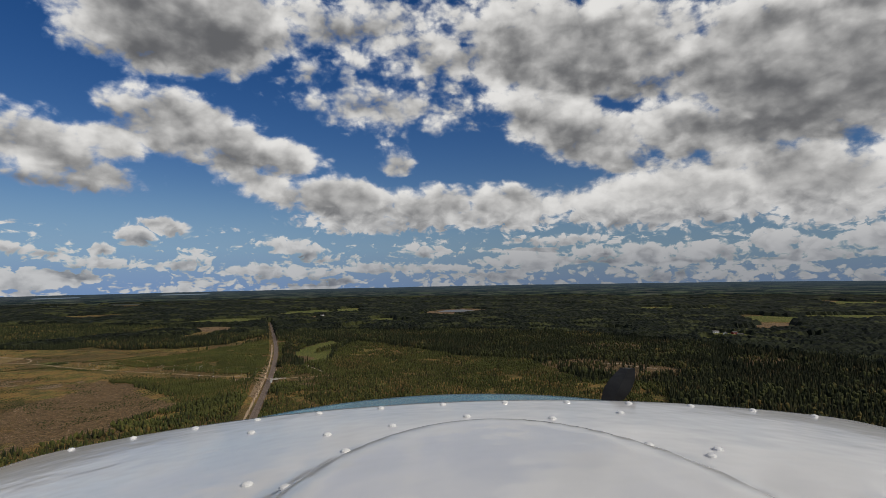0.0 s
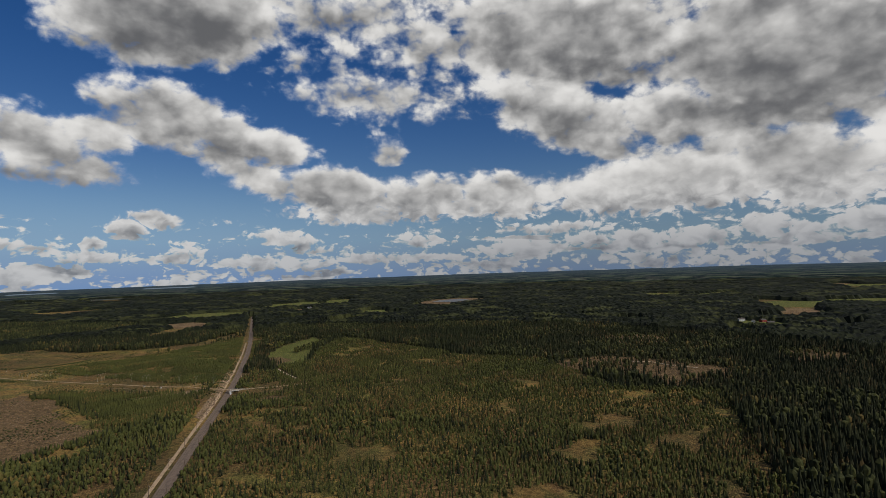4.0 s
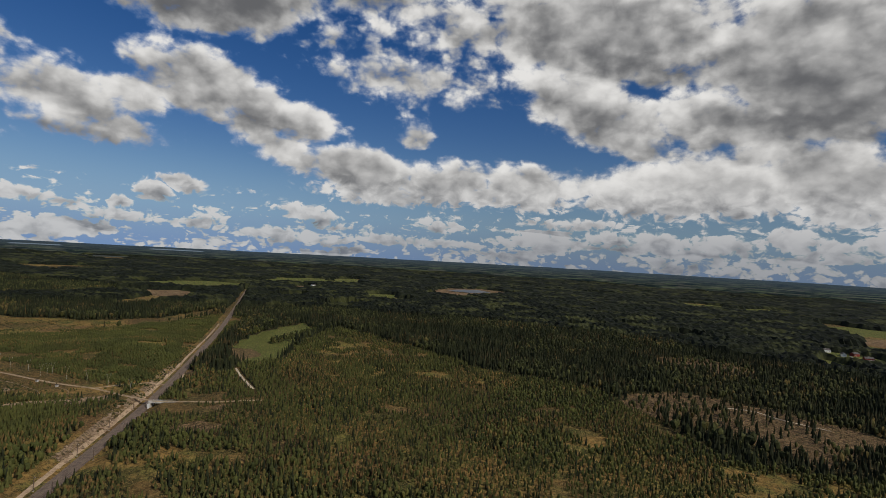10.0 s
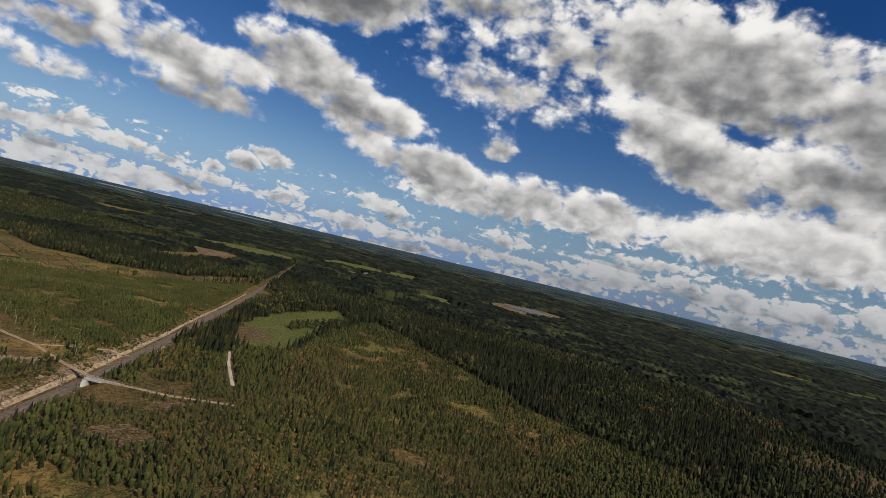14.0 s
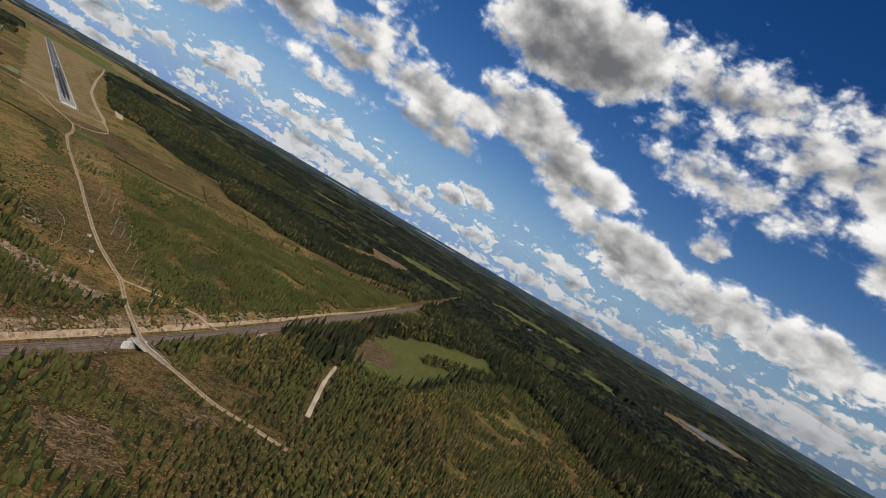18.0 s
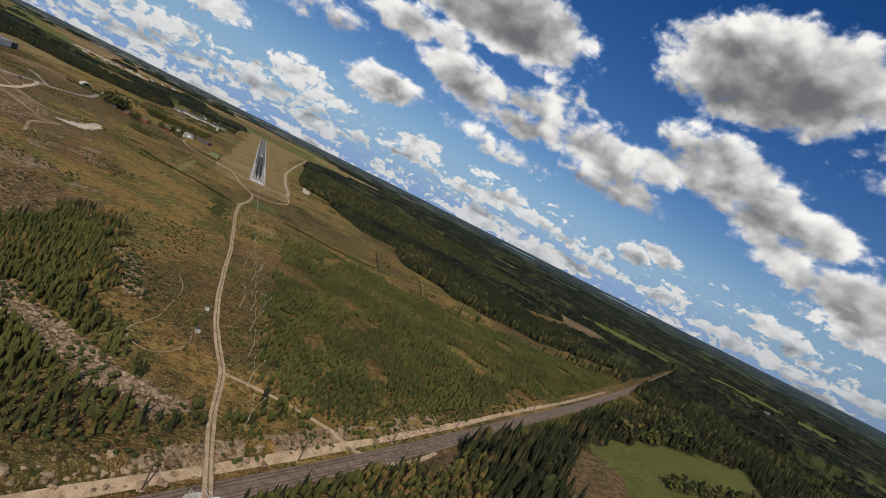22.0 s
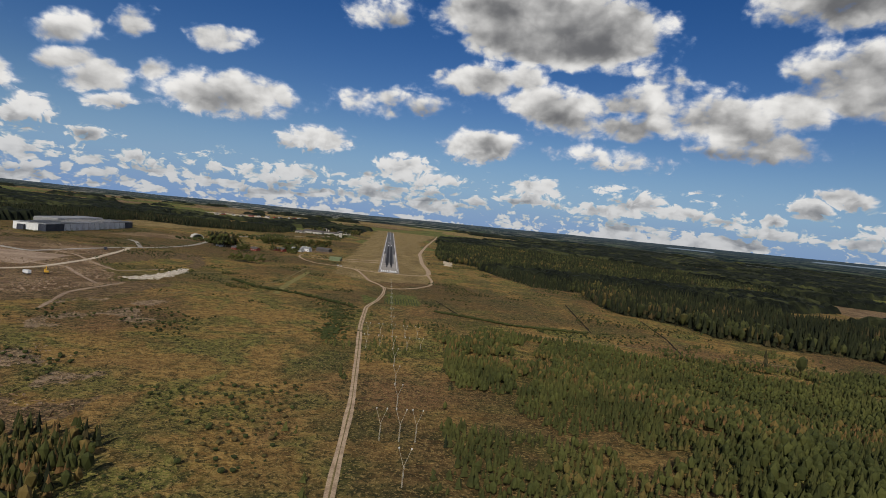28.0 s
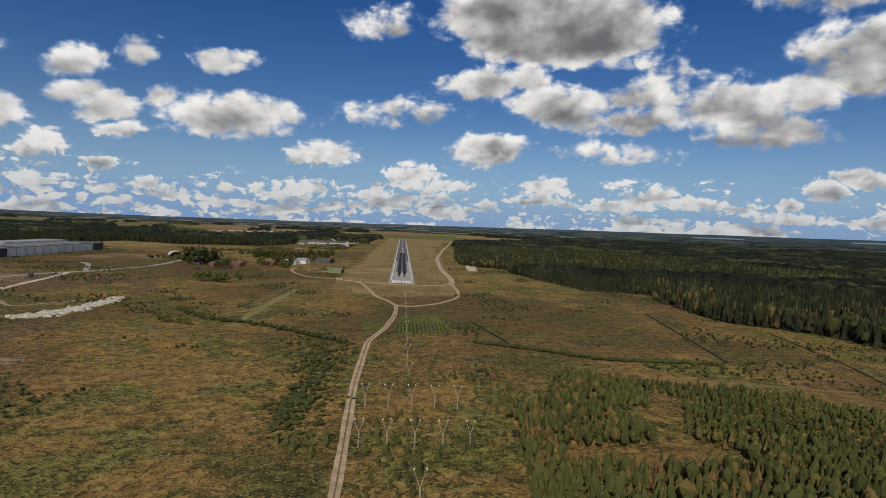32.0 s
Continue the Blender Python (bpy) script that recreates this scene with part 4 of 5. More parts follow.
# ---- woods ----
def tree_template(kind, seed):
    """Verts and triangles of one tree of height 1 and crown radius about 1."""
    r = np.random.default_rng(seed)
    verts, faces = [], []

    def fan(z0, rad, z1, rim, droop=0.0, ox=0.0, oy=0.0):
        base = len(verts)
        ph = r.uniform(0, 6.28)
        for k in range(rim):
            a = ph + 6.2832 * (k + r.uniform(-0.2, 0.2)) / rim
            q = rad * (1.0 if k % 2 else 0.66) * r.uniform(0.85, 1.15)
            verts.append((ox + q * math.cos(a), oy + q * math.sin(a), z0 + r.uniform(-0.03, 0.03) - (droop if k % 2 else 0)))
        verts.append((ox * 1.2, oy * 1.2, z1))
        for k in range(rim):
            faces.append((base + k, base + (k + 1) % rim, base + rim))

    def lump(cx, cy, cz, rx, rz):
        base = len(verts)
        bm = bmesh.new()
        bmesh.ops.create_icosphere(bm, subdivisions=1, radius=1)
        for v in bm.verts:
            f = r.uniform(0.72, 1.22)
            verts.append((cx + v.co.x * rx * f, cy + v.co.y * rx * f, cz + v.co.z * rz * f))
        bm.verts.index_update()
        faces.extend(tuple(base + v.index for v in f.verts) for f in bm.faces)
        bm.free()

    base = len(verts)
    for k in range(3):
        verts.append((0.05 * math.cos(2.1 * k), 0.05 * math.sin(2.1 * k), -0.04))
    verts.append((0, 0, 0.5))
    faces.extend((base + k, base + (k + 1) % 3, base + 3) for k in range(3))
    if kind == "spruce":
        for z0, rad, z1 in ((0.07, 1.0, 0.56), (0.33, 0.76, 0.80), (0.58, 0.46, 1.0)):
            fan(z0, rad, z1, 6, 0.05)
    elif kind == "pine":
        for z0, rad, z1 in ((0.10, 0.95, 0.62), (0.34, 0.85, 0.85), (0.62, 0.5, 1.0)):
            fan(z0, rad, z1, 6, 0.03, r.uniform(-0.1, 0.1), r.uniform(-0.1, 0.1))
    else:
        lump(0, 0, 0.55, 0.85, 0.42)
        if kind == "birch":
            lump(r.uniform(-0.5, 0.5), r.uniform(-0.5, 0.5), 0.42, 0.55, 0.26)
    return np.array(verts), np.array(faces)


TEMPLATES = {kind: [tree_template(kind, 100 * n + k) for k in range(5)] for n, kind in enumerate(("spruce", "pine", "broad", "birch"))}


def plant(name, kind, x, y, tall, wide, mat, label, category="trees"):
    """One wood of many trees as a single mesh."""
    z = height(x, y)
    which = rng.integers(0, 5, len(x))
    turn = rng.uniform(0, 6.2832, len(x))
    all_v, all_f, n = [], [], 0
    for k, (v, f) in enumerate(TEMPLATES[kind]):
        i = np.where(which == k)[0]
        if not len(i):
            continue
        c, s = np.cos(turn[i])[:, None], np.sin(turn[i])[:, None]
        px = x[i][:, None] + (v[None, :, 0] * c - v[None, :, 1] * s) * wide[i][:, None]
        py = y[i][:, None] + (v[None, :, 0] * s + v[None, :, 1] * c) * wide[i][:, None]
        pz = z[i][:, None] + v[None, :, 2] * tall[i][:, None]
        all_v.append(np.stack([px, py, pz], -1).reshape(-1, 3))
        all_f.append((f[None] + (np.arange(len(i)) * len(v))[:, None, None] + n).reshape(-1, 3))
        n += len(i) * len(v)
    ob = big_mesh(name, np.concatenate(all_v), np.concatenate(all_f), mat, False)
    return tagged(ob, label, category, kind="stuff")


def scatter(x0, y0, x1, y1, gap, jitter=0.45):
    gx_, gy_ = np.meshgrid(np.arange(x0, x1, gap), np.arange(y0, y1, gap))
    gx_ = gx_ + rng.uniform(-jitter, jitter, gx_.shape) * gap + (np.arange(gx_.shape[0]) % 2)[:, None] * gap * 0.5
    gy_ = gy_ + rng.uniform(-jitter, jitter, gy_.shape) * gap
    return gx_.ravel(), gy_.ravel()


def off_road(x, y, lines, gap=4.0):
    ok = np.ones(x.shape, bool)
    for pts in lines:
        for (ax, ay), (bx, by) in zip(pts, pts[1:]):
            lx, ly = bx - ax, by - ay
            t = np.clip(((x - ax) * lx + (y - ay) * ly) / (lx * lx + ly * ly), 0, 1)
            ok &= np.hypot(x - ax - t * lx, y - ay - t * ly) > gap
    return ok


LANES = [ROAD, [(-1, -665), (22, -672), (42, -683), (69, -688), (84, -680), (97, -668)], [(140, -700), (127, -715), (112, -733), (92, -760), (78, -779)]]
NEAR = 1030.0


def choose(x, y, keep):
    i = np.where(keep)[0]
    return x[i], y[i]


# young pines north of the railway
x, y = scatter(0, -700, 520, -310, 2.45)
thin = field(x, y, 38, 71) * 0.5 + field(x, y, 15, 171) * 0.5
x, y = choose(x, y, inside(x, y, YOUNG) & ~treeless(x, y) & off_road(x, y, LANES, 3.2) & (thin < 0.66))
size = rng.uniform(0.7, 1.25, len(x)) * (0.75 + 0.6 * field(x, y, 60, 72))
pick = rng.uniform(0, 1, len(x)) + (field(x, y, 45, 73) - 0.5) * 0.9
for name, kind, m_, mat in (("young_pine_wood", "pine", pick < 0.66, M_PINE), ("young_birch_wood", "birch", pick >= 0.66, M_BIRCH)):
    plant(name, kind, x[m_], y[m_], 3.7 * size[m_], 0.95 * size[m_] * (1.0 if kind == "pine" else 1.2), mat, "dense young %s wood beside the railway" % ("pine" if kind == "pine" else "birch"), "young wood")

# young woods south of the railway
x, y = scatter(-780, -1340, 530, -450, 3.6)
rr_, ss_ = rail_frame(x, y)
thin = field(x, y, 42, 74) * 0.5 + field(x, y, 16, 174) * 0.5
x, y = choose(x, y, (inside(x, y, SOUTH_YOUNG) | (x < 120)) & ~inside(x, y, YOUNG) & ~inside(x, y, LEFT_WOOD) & ~treeless(x, y) & off_road(x, y, LANES, 3.4) & ((ss_ < -6) | (ss_ > 18)) & (thin < 0.70))
rr_, ss_ = rail_frame(x, y)
size = rng.uniform(0.7, 1.25, len(x)) * (0.8 + 0.5 * field(x, y, 80, 75)) * np.where(ss_ > -30, 1.15, 1.0)
pick = rng.uniform(0, 1, len(x)) + (field(x, y, 60, 76) - 0.5) * 0.9
for name, kind, m_, mat in (("south_pine_wood", "pine", (pick < 0.62), M_PINE), ("south_spruce_wood", "spruce", (pick >= 0.62) & (pick < 0.78), M_SPRUCE), ("south_birch_wood", "broad", pick >= 0.78, M_BIRCH)):
    plant(name, kind, x[m_], y[m_], (4.7 if kind != "spruce" else 5.8) * size[m_], (1.12 if kind != "broad" else 1.3) * size[m_], mat, "young mixed plantation south of the railway", "young wood")

# the small wood between the rocks
x, y = scatter(-190, -790, -30, -500, 2.25)
x, y = choose(x, y, inside(x, y, LEFT_WOOD) & ~inside(x, y, ROCK_A) & ~inside(x, y, ROCK_B))
rr_, ss_ = rail_frame(x, y)
x, y = choose(x, y, ss_ > 20)
size = rng.uniform(0.75, 1.25, len(x))
pick = rng.uniform(0, 1, len(x))
for name, kind, m_, mat in (("rock_side_pines", "pine", pick < 0.72, M_PINE), ("rock_side_birches", "birch", pick >= 0.72, M_BIRCH)):
    plant(name, kind, x[m_], y[m_], 5.0 * size[m_], 0.98 * size[m_], mat, "pine wood beside bare broken rock", "young wood")

# grown forest near by
x, y = scatter(MID[0] - NEAR, MID[1] - NEAR, MID[0] + NEAR, MID[1] + NEAR, 5.9)
keep = (np.hypot(x - MID[0], y - MID[1]) < NEAR) & ~treeless(x, y) & ~inside(x, y, YOUNG) & ~inside(x, y, SOUTH_YOUNG, 5) & ~inside(x, y, LEFT_WOOD) & off_road(x, y, LANES, 5)
keep &= (x > 110) | (y > -100) | (y < -1310)
keep &= y > -1300 - (x + 700) * 0.6
x, y = choose(x, y, keep)
size = rng.uniform(0.7, 1.2, len(x)) * (0.75 + 0.5 * field(x, y, 110, 77))
pick = rng.uniform(0, 1, len(x)) + (field(x, y, 90, 78) - 0.5) * 0.8
for name, kind, m_, mat in (("spruce_forest", "spruce", pick < 0.62, M_SPRUCE), ("pine_forest", "pine", (pick >= 0.62) & (pick < 0.82), M_OLDPINE), ("birch_forest", "broad", pick >= 0.82, M_OLDBIRCH)):
    plant(name, kind, x[m_], y[m_], (13.0 if kind != "broad" else 10.5) * size[m_], (2.35 if kind != "broad" else 3.0) * size[m_], mat, "grown mixed forest of dark spruce and pale birch", "forest")

# trees left standing in the clear-cuts
x, y = scatter(110, -1560, 700, -1090, 9.0)
x, y = choose(x, y, (inside(x, y, CLEAR_A) | inside(x, y, CLEAR_B) | inside(x, y, CLEAR_C)) & (field(x, y, 48, 96) + rng.uniform(-0.2, 0.2, len(x)) > 0.56))
size = rng.uniform(0.6, 1.2, len(x))
plant("clearing_birches", "broad", x, y, 8.5 * size, 2.2 * size, M_OLDBIRCH, "birches left standing in a brown clear-cut", "trees")
x, y = scatter(110, -1560, 700, -1090, 13.0)
x, y = choose(x, y, (inside(x, y, CLEAR_A) | inside(x, y, CLEAR_B) | inside(x, y, CLEAR_C)) & (field(x, y, 60, 97) > 0.5))
size = rng.uniform(0.6, 1.2, len(x))
plant("clearing_pines", "pine", x, y, 11.5 * size, 2.0 * size, M_OLDPINE, "seed pines left standing in a brown clear-cut", "trees")

# the forest beside the runway
x, y = scatter(75, 180, 760, 1050, 6.6)
x, y = choose(x, y, (np.hypot(x - MID[0], y - MID[1]) >= NEAR) & ~treeless(x, y))
size = rng.uniform(0.7, 1.2, len(x)) * (0.75 + 0.5 * field(x, y, 110, 77))
pick = rng.uniform(0, 1, len(x)) + (field(x, y, 90, 78) - 0.5) * 0.8
for name, kind, m_, mat in (("north_spruce_forest", "spruce", pick < 0.55, M_SPRUCE), ("north_birch_forest", "broad", pick >= 0.55, M_OLDBIRCH)):
    plant(name, kind, x[m_], y[m_], (13.0 if kind != "broad" else 10.5) * size[m_], (2.5 if kind != "broad" else 3.1) * size[m_], mat, "mixed forest along the paved road by the runway", "forest")

# the dark wood behind the warehouse
x, y = scatter(-760, 290, -110, 800, 6.8)
x, y = choose(x, y, (np.hypot(x - MID[0], y - MID[1]) >= NEAR - 20) & ~treeless(x, y))
size = rng.uniform(0.75, 1.2, len(x))
plant("west_spruce_forest", "spruce", x, y, 13.0 * size, 2.7 * size, M_SPRUCE, "dark spruce forest behind the warehouse", "forest")

# scattered bushes and saplings over the heath
x, y = scatter(-620, -720, 330, 420, 4.4)
clump = field(x, y, 34, 81) * 0.6 + field(x, y, 12, 82) * 0.4
fence = off_road(x, y, LANES, 5) & (np.abs(x) > 30)
x, y = choose(x, y, inside(x, y, HEATH, 2) & treeless(x, y) & fence & ~inside(x, y, MOWN) & ~inside(x, y, BUILD_SITE) & (clump > 0.66 - 0.10 * (y < -400)))
size = rng.uniform(0.5, 1.5, len(x))
plant("heath_bushes", "broad", x, y, 1.15 * size, 0.85 * size, M_BUSH, "low bushes scattered over the dry heath", "bushes")
x, y = scatter(-30, -720, 300, -300, 4.2)
x, y = choose(x, y, treeless(x, y) & off_road(x, y, LANES, 4) & (field(x, y, 16, 83) > 0.66) & (rail_frame(x, y)[1] > 17))
size = rng.uniform(0.5, 1.4, len(x))
plant("edge_saplings", "pine", x, y, 2.4 * size, 1.0 * size, M_PINE, "small pine saplings along the wood's edge", "saplings")
x, y = scatter(-100, -730, 200, -560, 2.8)
rr_, ss_ = rail_frame(x, y)
rocks_ = inside(x, y, ROCK_A, 9) | inside(x, y, ROCK_B, 9) | ((ss_ > 9) & (ss_ < 26))
x, y = choose(x, y, rocks_ & off_road(x, y, LANES, 4) & (field(x, y, 9, 95) > 0.34))
size = rng.uniform(0.5, 1.5, len(x))
plant("rock_bushes", "broad", x, y, 1.5 * size, 0.95 * size, M_BUSH, "green and rusty bushes between bare rocks", "bushes")
# shrubs along the drain that crosses the heath
t_ = rng.uniform(0, 1, 240)
x = np.interp(t_, [0, 0.3, 0.6, 1], [-132, -105, -68, -22]) + rng.normal(0, 1.0, 240)
y = np.interp(t_, [0, 0.3, 0.6, 1], [-190, -220, -238, -276]) + rng.normal(0, 1.0, 240)
size = rng.uniform(0.4, 1.3, 240)
plant("drain_bushes", "broad", x, y, 1.9 * size, 1.3 * size, M_BUSH, "dark bushes along a drain", "bushes")
t_ = rng.uniform(0, 1, 700)
x = np.interp(t_, [0, 0.25, 0.5, 1], [36, 63, 92, 143]) + rng.normal(0, 0.9, 700)
y = np.interp(t_, [0, 0.25, 0.5, 1], [-264, -275, -290, -291]) + rng.normal(0, 0.9, 700)
size = rng.uniform(0.4, 1.2, 700)
plant("ditch_bushes", "broad", x, y, 1.5 * size, 1.1 * size, M_BUSH, "dark bushes along a straight ditch", "bushes")
for name, cx_, cy_, rx_, ry_, n_ in (("bog_bushes", -29, -356, 7, 17, 260), ("drain_thicket", -31, -306, 8, 24, 330)):
    x, y = cx_ + rx_ * rng.normal(0, 0.62, n_), cy_ + ry_ * rng.normal(0, 0.62, n_)
    x = x + (field(y, x, 9, 58) - 0.5) * 8
    size = rng.uniform(0.5, 1.2, n_)
    plant(name, "broad", x, y, 1.2 * size, 1.1 * size, M_BUSH, "dark wet thicket in a hollow of the heath", "bushes")
# bushes around the airfield's outer roads
x, y = scatter(-330, 200, -120, 900, 9)
x, y = choose(x, y, (field(x, y, 60, 84) > 0.55))
size = rng.uniform(0.5, 1.4, len(x))
plant("airfield_shrubs", "broad", x, y, 3.2 * size, 2.6 * size, M_BUSH, "dark scrub beside the airfield", "bushes")

# far canopy: a jagged sheet of crowns out to the ridges
rings = [NEAR - 60]
while rings[-1] < REACH - 4:
    rings.append(rings[-1] * 1.0085)
cx, cy, cq = polar(np.array(rings), 1020)
wooded = ~treeless(cx, cy) & ~((cx > 85) & (cx < 745) & (cy > 190) & (cy < 1035)) & ~((cx > -750) & (cx < -120) & (cy > 300) & (cy < 790))
wooded[:2040] = False
crown = rng.uniform(0, 1, len(cx)) ** 1.4
tallness = 8.5 + 8.0 * field(cx, cy, 130, 91)
cz = height(cx, cy) + np.where(wooded, tallness + 7.5 * (crown - 0.5), -1.5)
cx = cx + rng.uniform(-2.2, 2.2, len(cx))
cy = cy + rng.uniform(-2.2, 2.2, len(cy))
cq = cq[wooded[cq].any(1)]
tri = np.concatenate([cq[:, [0, 1, 2]], cq[:, [0, 2, 3]]])
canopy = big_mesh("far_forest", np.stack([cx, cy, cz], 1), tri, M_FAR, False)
tagged(canopy, "dark unbroken forest canopy reaching to the horizon", "forest", kind="stuff")


# ---- rocks, slash ----
def boulders(name, x, y, size, mat, label):
    bm = bmesh.new()
    bmesh.ops.create_icosphere(bm, subdivisions=1, radius=1)
    bm.verts.index_update()
    v = np.array([tuple(w.co) for w in bm.verts])
    f = np.array([[w.index for w in q.verts] for q in bm.faces])
    bm.free()
    n = len(x)
    jag = rng.uniform(0.6, 1.3, (n, len(v), 1))
    flat_ = np.stack([rng.uniform(0.7, 1.4, n), rng.uniform(0.7, 1.4, n), rng.uniform(0.35, 0.75, n)], 1)[:, None]
    p = v[None] * jag * flat_ * size[:, None, None]
    p = p + np.stack([x, y, height(x, y) + 0.12 * size], 1)[:, None]
    ob = big_mesh(name, p.reshape(-1, 3), (f[None] + (np.arange(n) * len(v))[:, None, None]).reshape(-1, 3), mat, False)
    return tagged(ob, label, "rocks", kind="stuff")


x, y = scatter(-90, -715, -5, -560, 1.9)
x, y = choose(x, y, (inside(x, y, ROCK_A) | inside(x, y, ROCK_B)) & (field(x, y, 9, 94) > 0.3))
boulders("rock_slope", x, y, rng.uniform(0.3, 1.35, len(x)), M_ROCK, "bare broken rock slope among bushes")
x, y = scatter(-390, -790, -80, -450, 2.9)
x, y = choose(x, y, inside(x, y, RUBBLE) & (field(x, y, 30, 51) > 0.30) & (rng.uniform(0, 1, len(x)) < 0.40))
boulders("rubble_field", x, y, rng.uniform(0.2, 0.75, len(x)), M_ROCK, "grey stones and stumps strewn over cleared ground")
x, y = scatter(-195, -485, -95, -300, 2.2)
x, y = choose(x, y, (inside(x, y, STONY_A) | inside(x, y, STONY_B)) & (field(x, y, 16, 57) > 0.44) & (rng.uniform(0, 1, len(x)) < 0.42))
boulders("stony_ground", x, y, rng.uniform(0.15, 0.6, len(x)), M_ROCK, "pale stones lying about a cleared part of the heath")
x, y = scatter(-120, -820, 190, -560, 2.0)
rr_, ss_ = rail_frame(x, y)
x, y = choose(x, y, (np.abs(ss_ - 12) < 4.5) & (rr_ > -60) & (rr_ < 215) & (rng.uniform(0, 1, len(x)) < 0.45))
boulders("cutting_rock", x, y, rng.uniform(0.4, 1.7, len(x)), M_ROCK, "blasted rock along the railway cutting")
t_ = rng.uniform(0, 1, 900)
x = np.interp(t_, [0, 0.5, 1], [-193, -183, -186]) + rng.normal(0, 3.4, 900) * (1.1 - t_ * 0.6)
y = np.interp(t_, [0, 0.5, 1], [-226, -200, -150]) + rng.normal(0, 2.0, 900)
boulders("pale_rock_heap", x, y, rng.uniform(0.5, 1.9, 900), M_WROCK, "long heap of pale blasted rock on the grass")
x, y = scatter(-420, -340, -190, -20, 4.5)
x, y = choose(x, y, inside(x, y, BUILD_SITE) & (field(x, y, 26, 93) > 0.70))
boulders("spoil_stones", x, y, rng.uniform(0.3, 1.3, len(x)), M_ROCK, "spoil stones on the building site")
# slash in the clear-cuts: thin fallen stems
x, y = scatter(-400, -1380, 680, -450, 4.0)
x, y = choose(x, y, inside(x, y, CLEAR_A) | inside(x, y, CLEAR_B) | inside(x, y, CLEAR_D) | inside(x, y, CLEAR_E) | inside(x, y, RUBBLE))
n = len(x)
ang, ln = rng.uniform(0, 3.14, n), rng.uniform(0.8, 3.2, n)
z = height(x, y)
dx, dy = np.cos(ang) * ln, np.sin(ang) * ln
v = np.stack([np.stack([x - dx, y - dy, z + 0.1], 1), np.stack([x + dx, y + dy, z + 0.15], 1), np.stack([x - dy * 0.1, y + dx * 0.1, z + 0.1], 1), np.stack([x, y, z + 0.55], 1)], 1)
f = np.array([[0, 1, 3], [1, 2, 3], [2, 0, 3]])
slash = big_mesh("clearing_slash", v.reshape(-1, 3), (f[None] + (np.arange(n) * 4)[:, None, None]).reshape(-1, 3), M_DEAD)
tagged(slash, "grey brushwood and fallen stems over a clear-cut", "brushwood", kind="stuff")


# ---- things ----
def thing(name, x, y, turn=0.0, label="", category="", group="", z=None):
    ob = new(name)
    ob.matrix_basis = pose(x, y, float(height(x, y)) if z is None else z, 0, 0, turn)
    return tagged(ob, label, category, group)


def tube(a, b, r0, r1=None, sides=6, bm=None):
    """A tapered bar from a to b."""
    bm = bm or bmesh.new()
    a, b = Vector(a), Vector(b)
    m = Matrix.Translation((a + b) / 2) @ (b - a).to_track_quat("Z", "Y").to_matrix().to_4x4()
    bmesh.ops.create_cone(bm, cap_ends=True, segments=sides, radius1=r0, radius2=r0 if r1 is None else r1, depth=(b - a).length, matrix=m)
    return bm


def gable(x0, y0, x1, y1, z0, z1, over=0.4):
    """A pitched roof with its ridge along y."""
    bm = bmesh.new()
    xm = (x0 + x1) / 2
    rows = []
    for y in (y0 - over, y1 + over):
        rows.append([bm.verts.new(c) for c in ((x0 - over, y, z0 - 0.25), (x0 - over, y, z0), (xm, y, z1), (x1 + over, y, z0), (x1 + over, y, z0 - 0.25), (xm, y, z1 - 0.3))])
    n = 6
    for k in range(n):
        bm.faces.new((rows[0][k], rows[0][(k + 1) % n], rows[1][(k + 1) % n], rows[1][k]))
    bm.faces.new(rows[0][::-1])
    bm.faces.new(rows[1])
    bmesh.ops.recalc_face_normals(bm, faces=bm.faces)
    return bm


def gable_walls(x0, y0, x1, y1, z0, z1, top):
    """House walls with pointed ends."""
    bm = bmesh.new()
    xm = (x0 + x1) / 2
    ends = []
    for y in (y0, y1):
        ends.append([bm.verts.new(c) for c in ((x0, y, z0), (x0, y, z1), (xm, y, top), (x1, y, z1), (x1, y, z0))])
    for k in range(5):
        bm.faces.new((ends[0][k], ends[0][(k + 1) % 5], ends[1][(k + 1) % 5], ends[1][k]))
    bm.faces.new(ends[0][::-1])
    bm.faces.new(ends[1])
    bmesh.ops.recalc_face_normals(bm, faces=bm.faces)
    return bm


def house(x, y, turn, w, l, h, wall, roof, label, name="house", category="house", group=""):
    ob = thing(name, x, y, turn, label, category, group)
    rise = w * 0.32
    part("wall", gable_walls(-w / 2, -l / 2, w / 2, l / 2, -0.6, h, h + rise - 0.25), wall, ob)
    part("roof", gable(-w / 2, -l / 2, w / 2, l / 2, h + 0.05, h + rise + 0.1), roof, ob)
    for k in range(max(2, int(l / 4))):
        yy = -l / 2 + (k + 0.5) * l / max(2, int(l / 4))
        for s in (-1, 1):
            win = part("window", slab(s * (w / 2 - 0.1), yy - 0.6, s * (w / 2 + 0.06), yy + 0.6, 1.0, min(2.3, h - 0.2)), M_GLASSY, ob)
            part("frame", slab(s * (w / 2 - 0.1), yy - 0.72, s * (w / 2 + 0.04), yy + 0.72, 0.88, min(2.4, h - 0.1)), M_WHITE, win)
    part("chimney", slab(-0.4, -0.4, 0.4, 0.4, h + rise * 0.6, h + rise + 1.0), M_CONCRETE, ob)
    part("door", slab(-0.5, -l / 2 - 0.06, 0.5, -l / 2 + 0.1, 0, 2.05), M_TILE, ob)
    return ob


# the warehouse by the building site
hall = thing("warehouse", -450, 90, 0.5, "huge white warehouse with dark blue corners and a flat grey roof", "warehouse")
HW, HL, HH = 40.0, 240.0, 10.5
part("wall", slab(-HW, 0, 0, HL, -1.5, HH - 1.0), M_WHITE, hall)
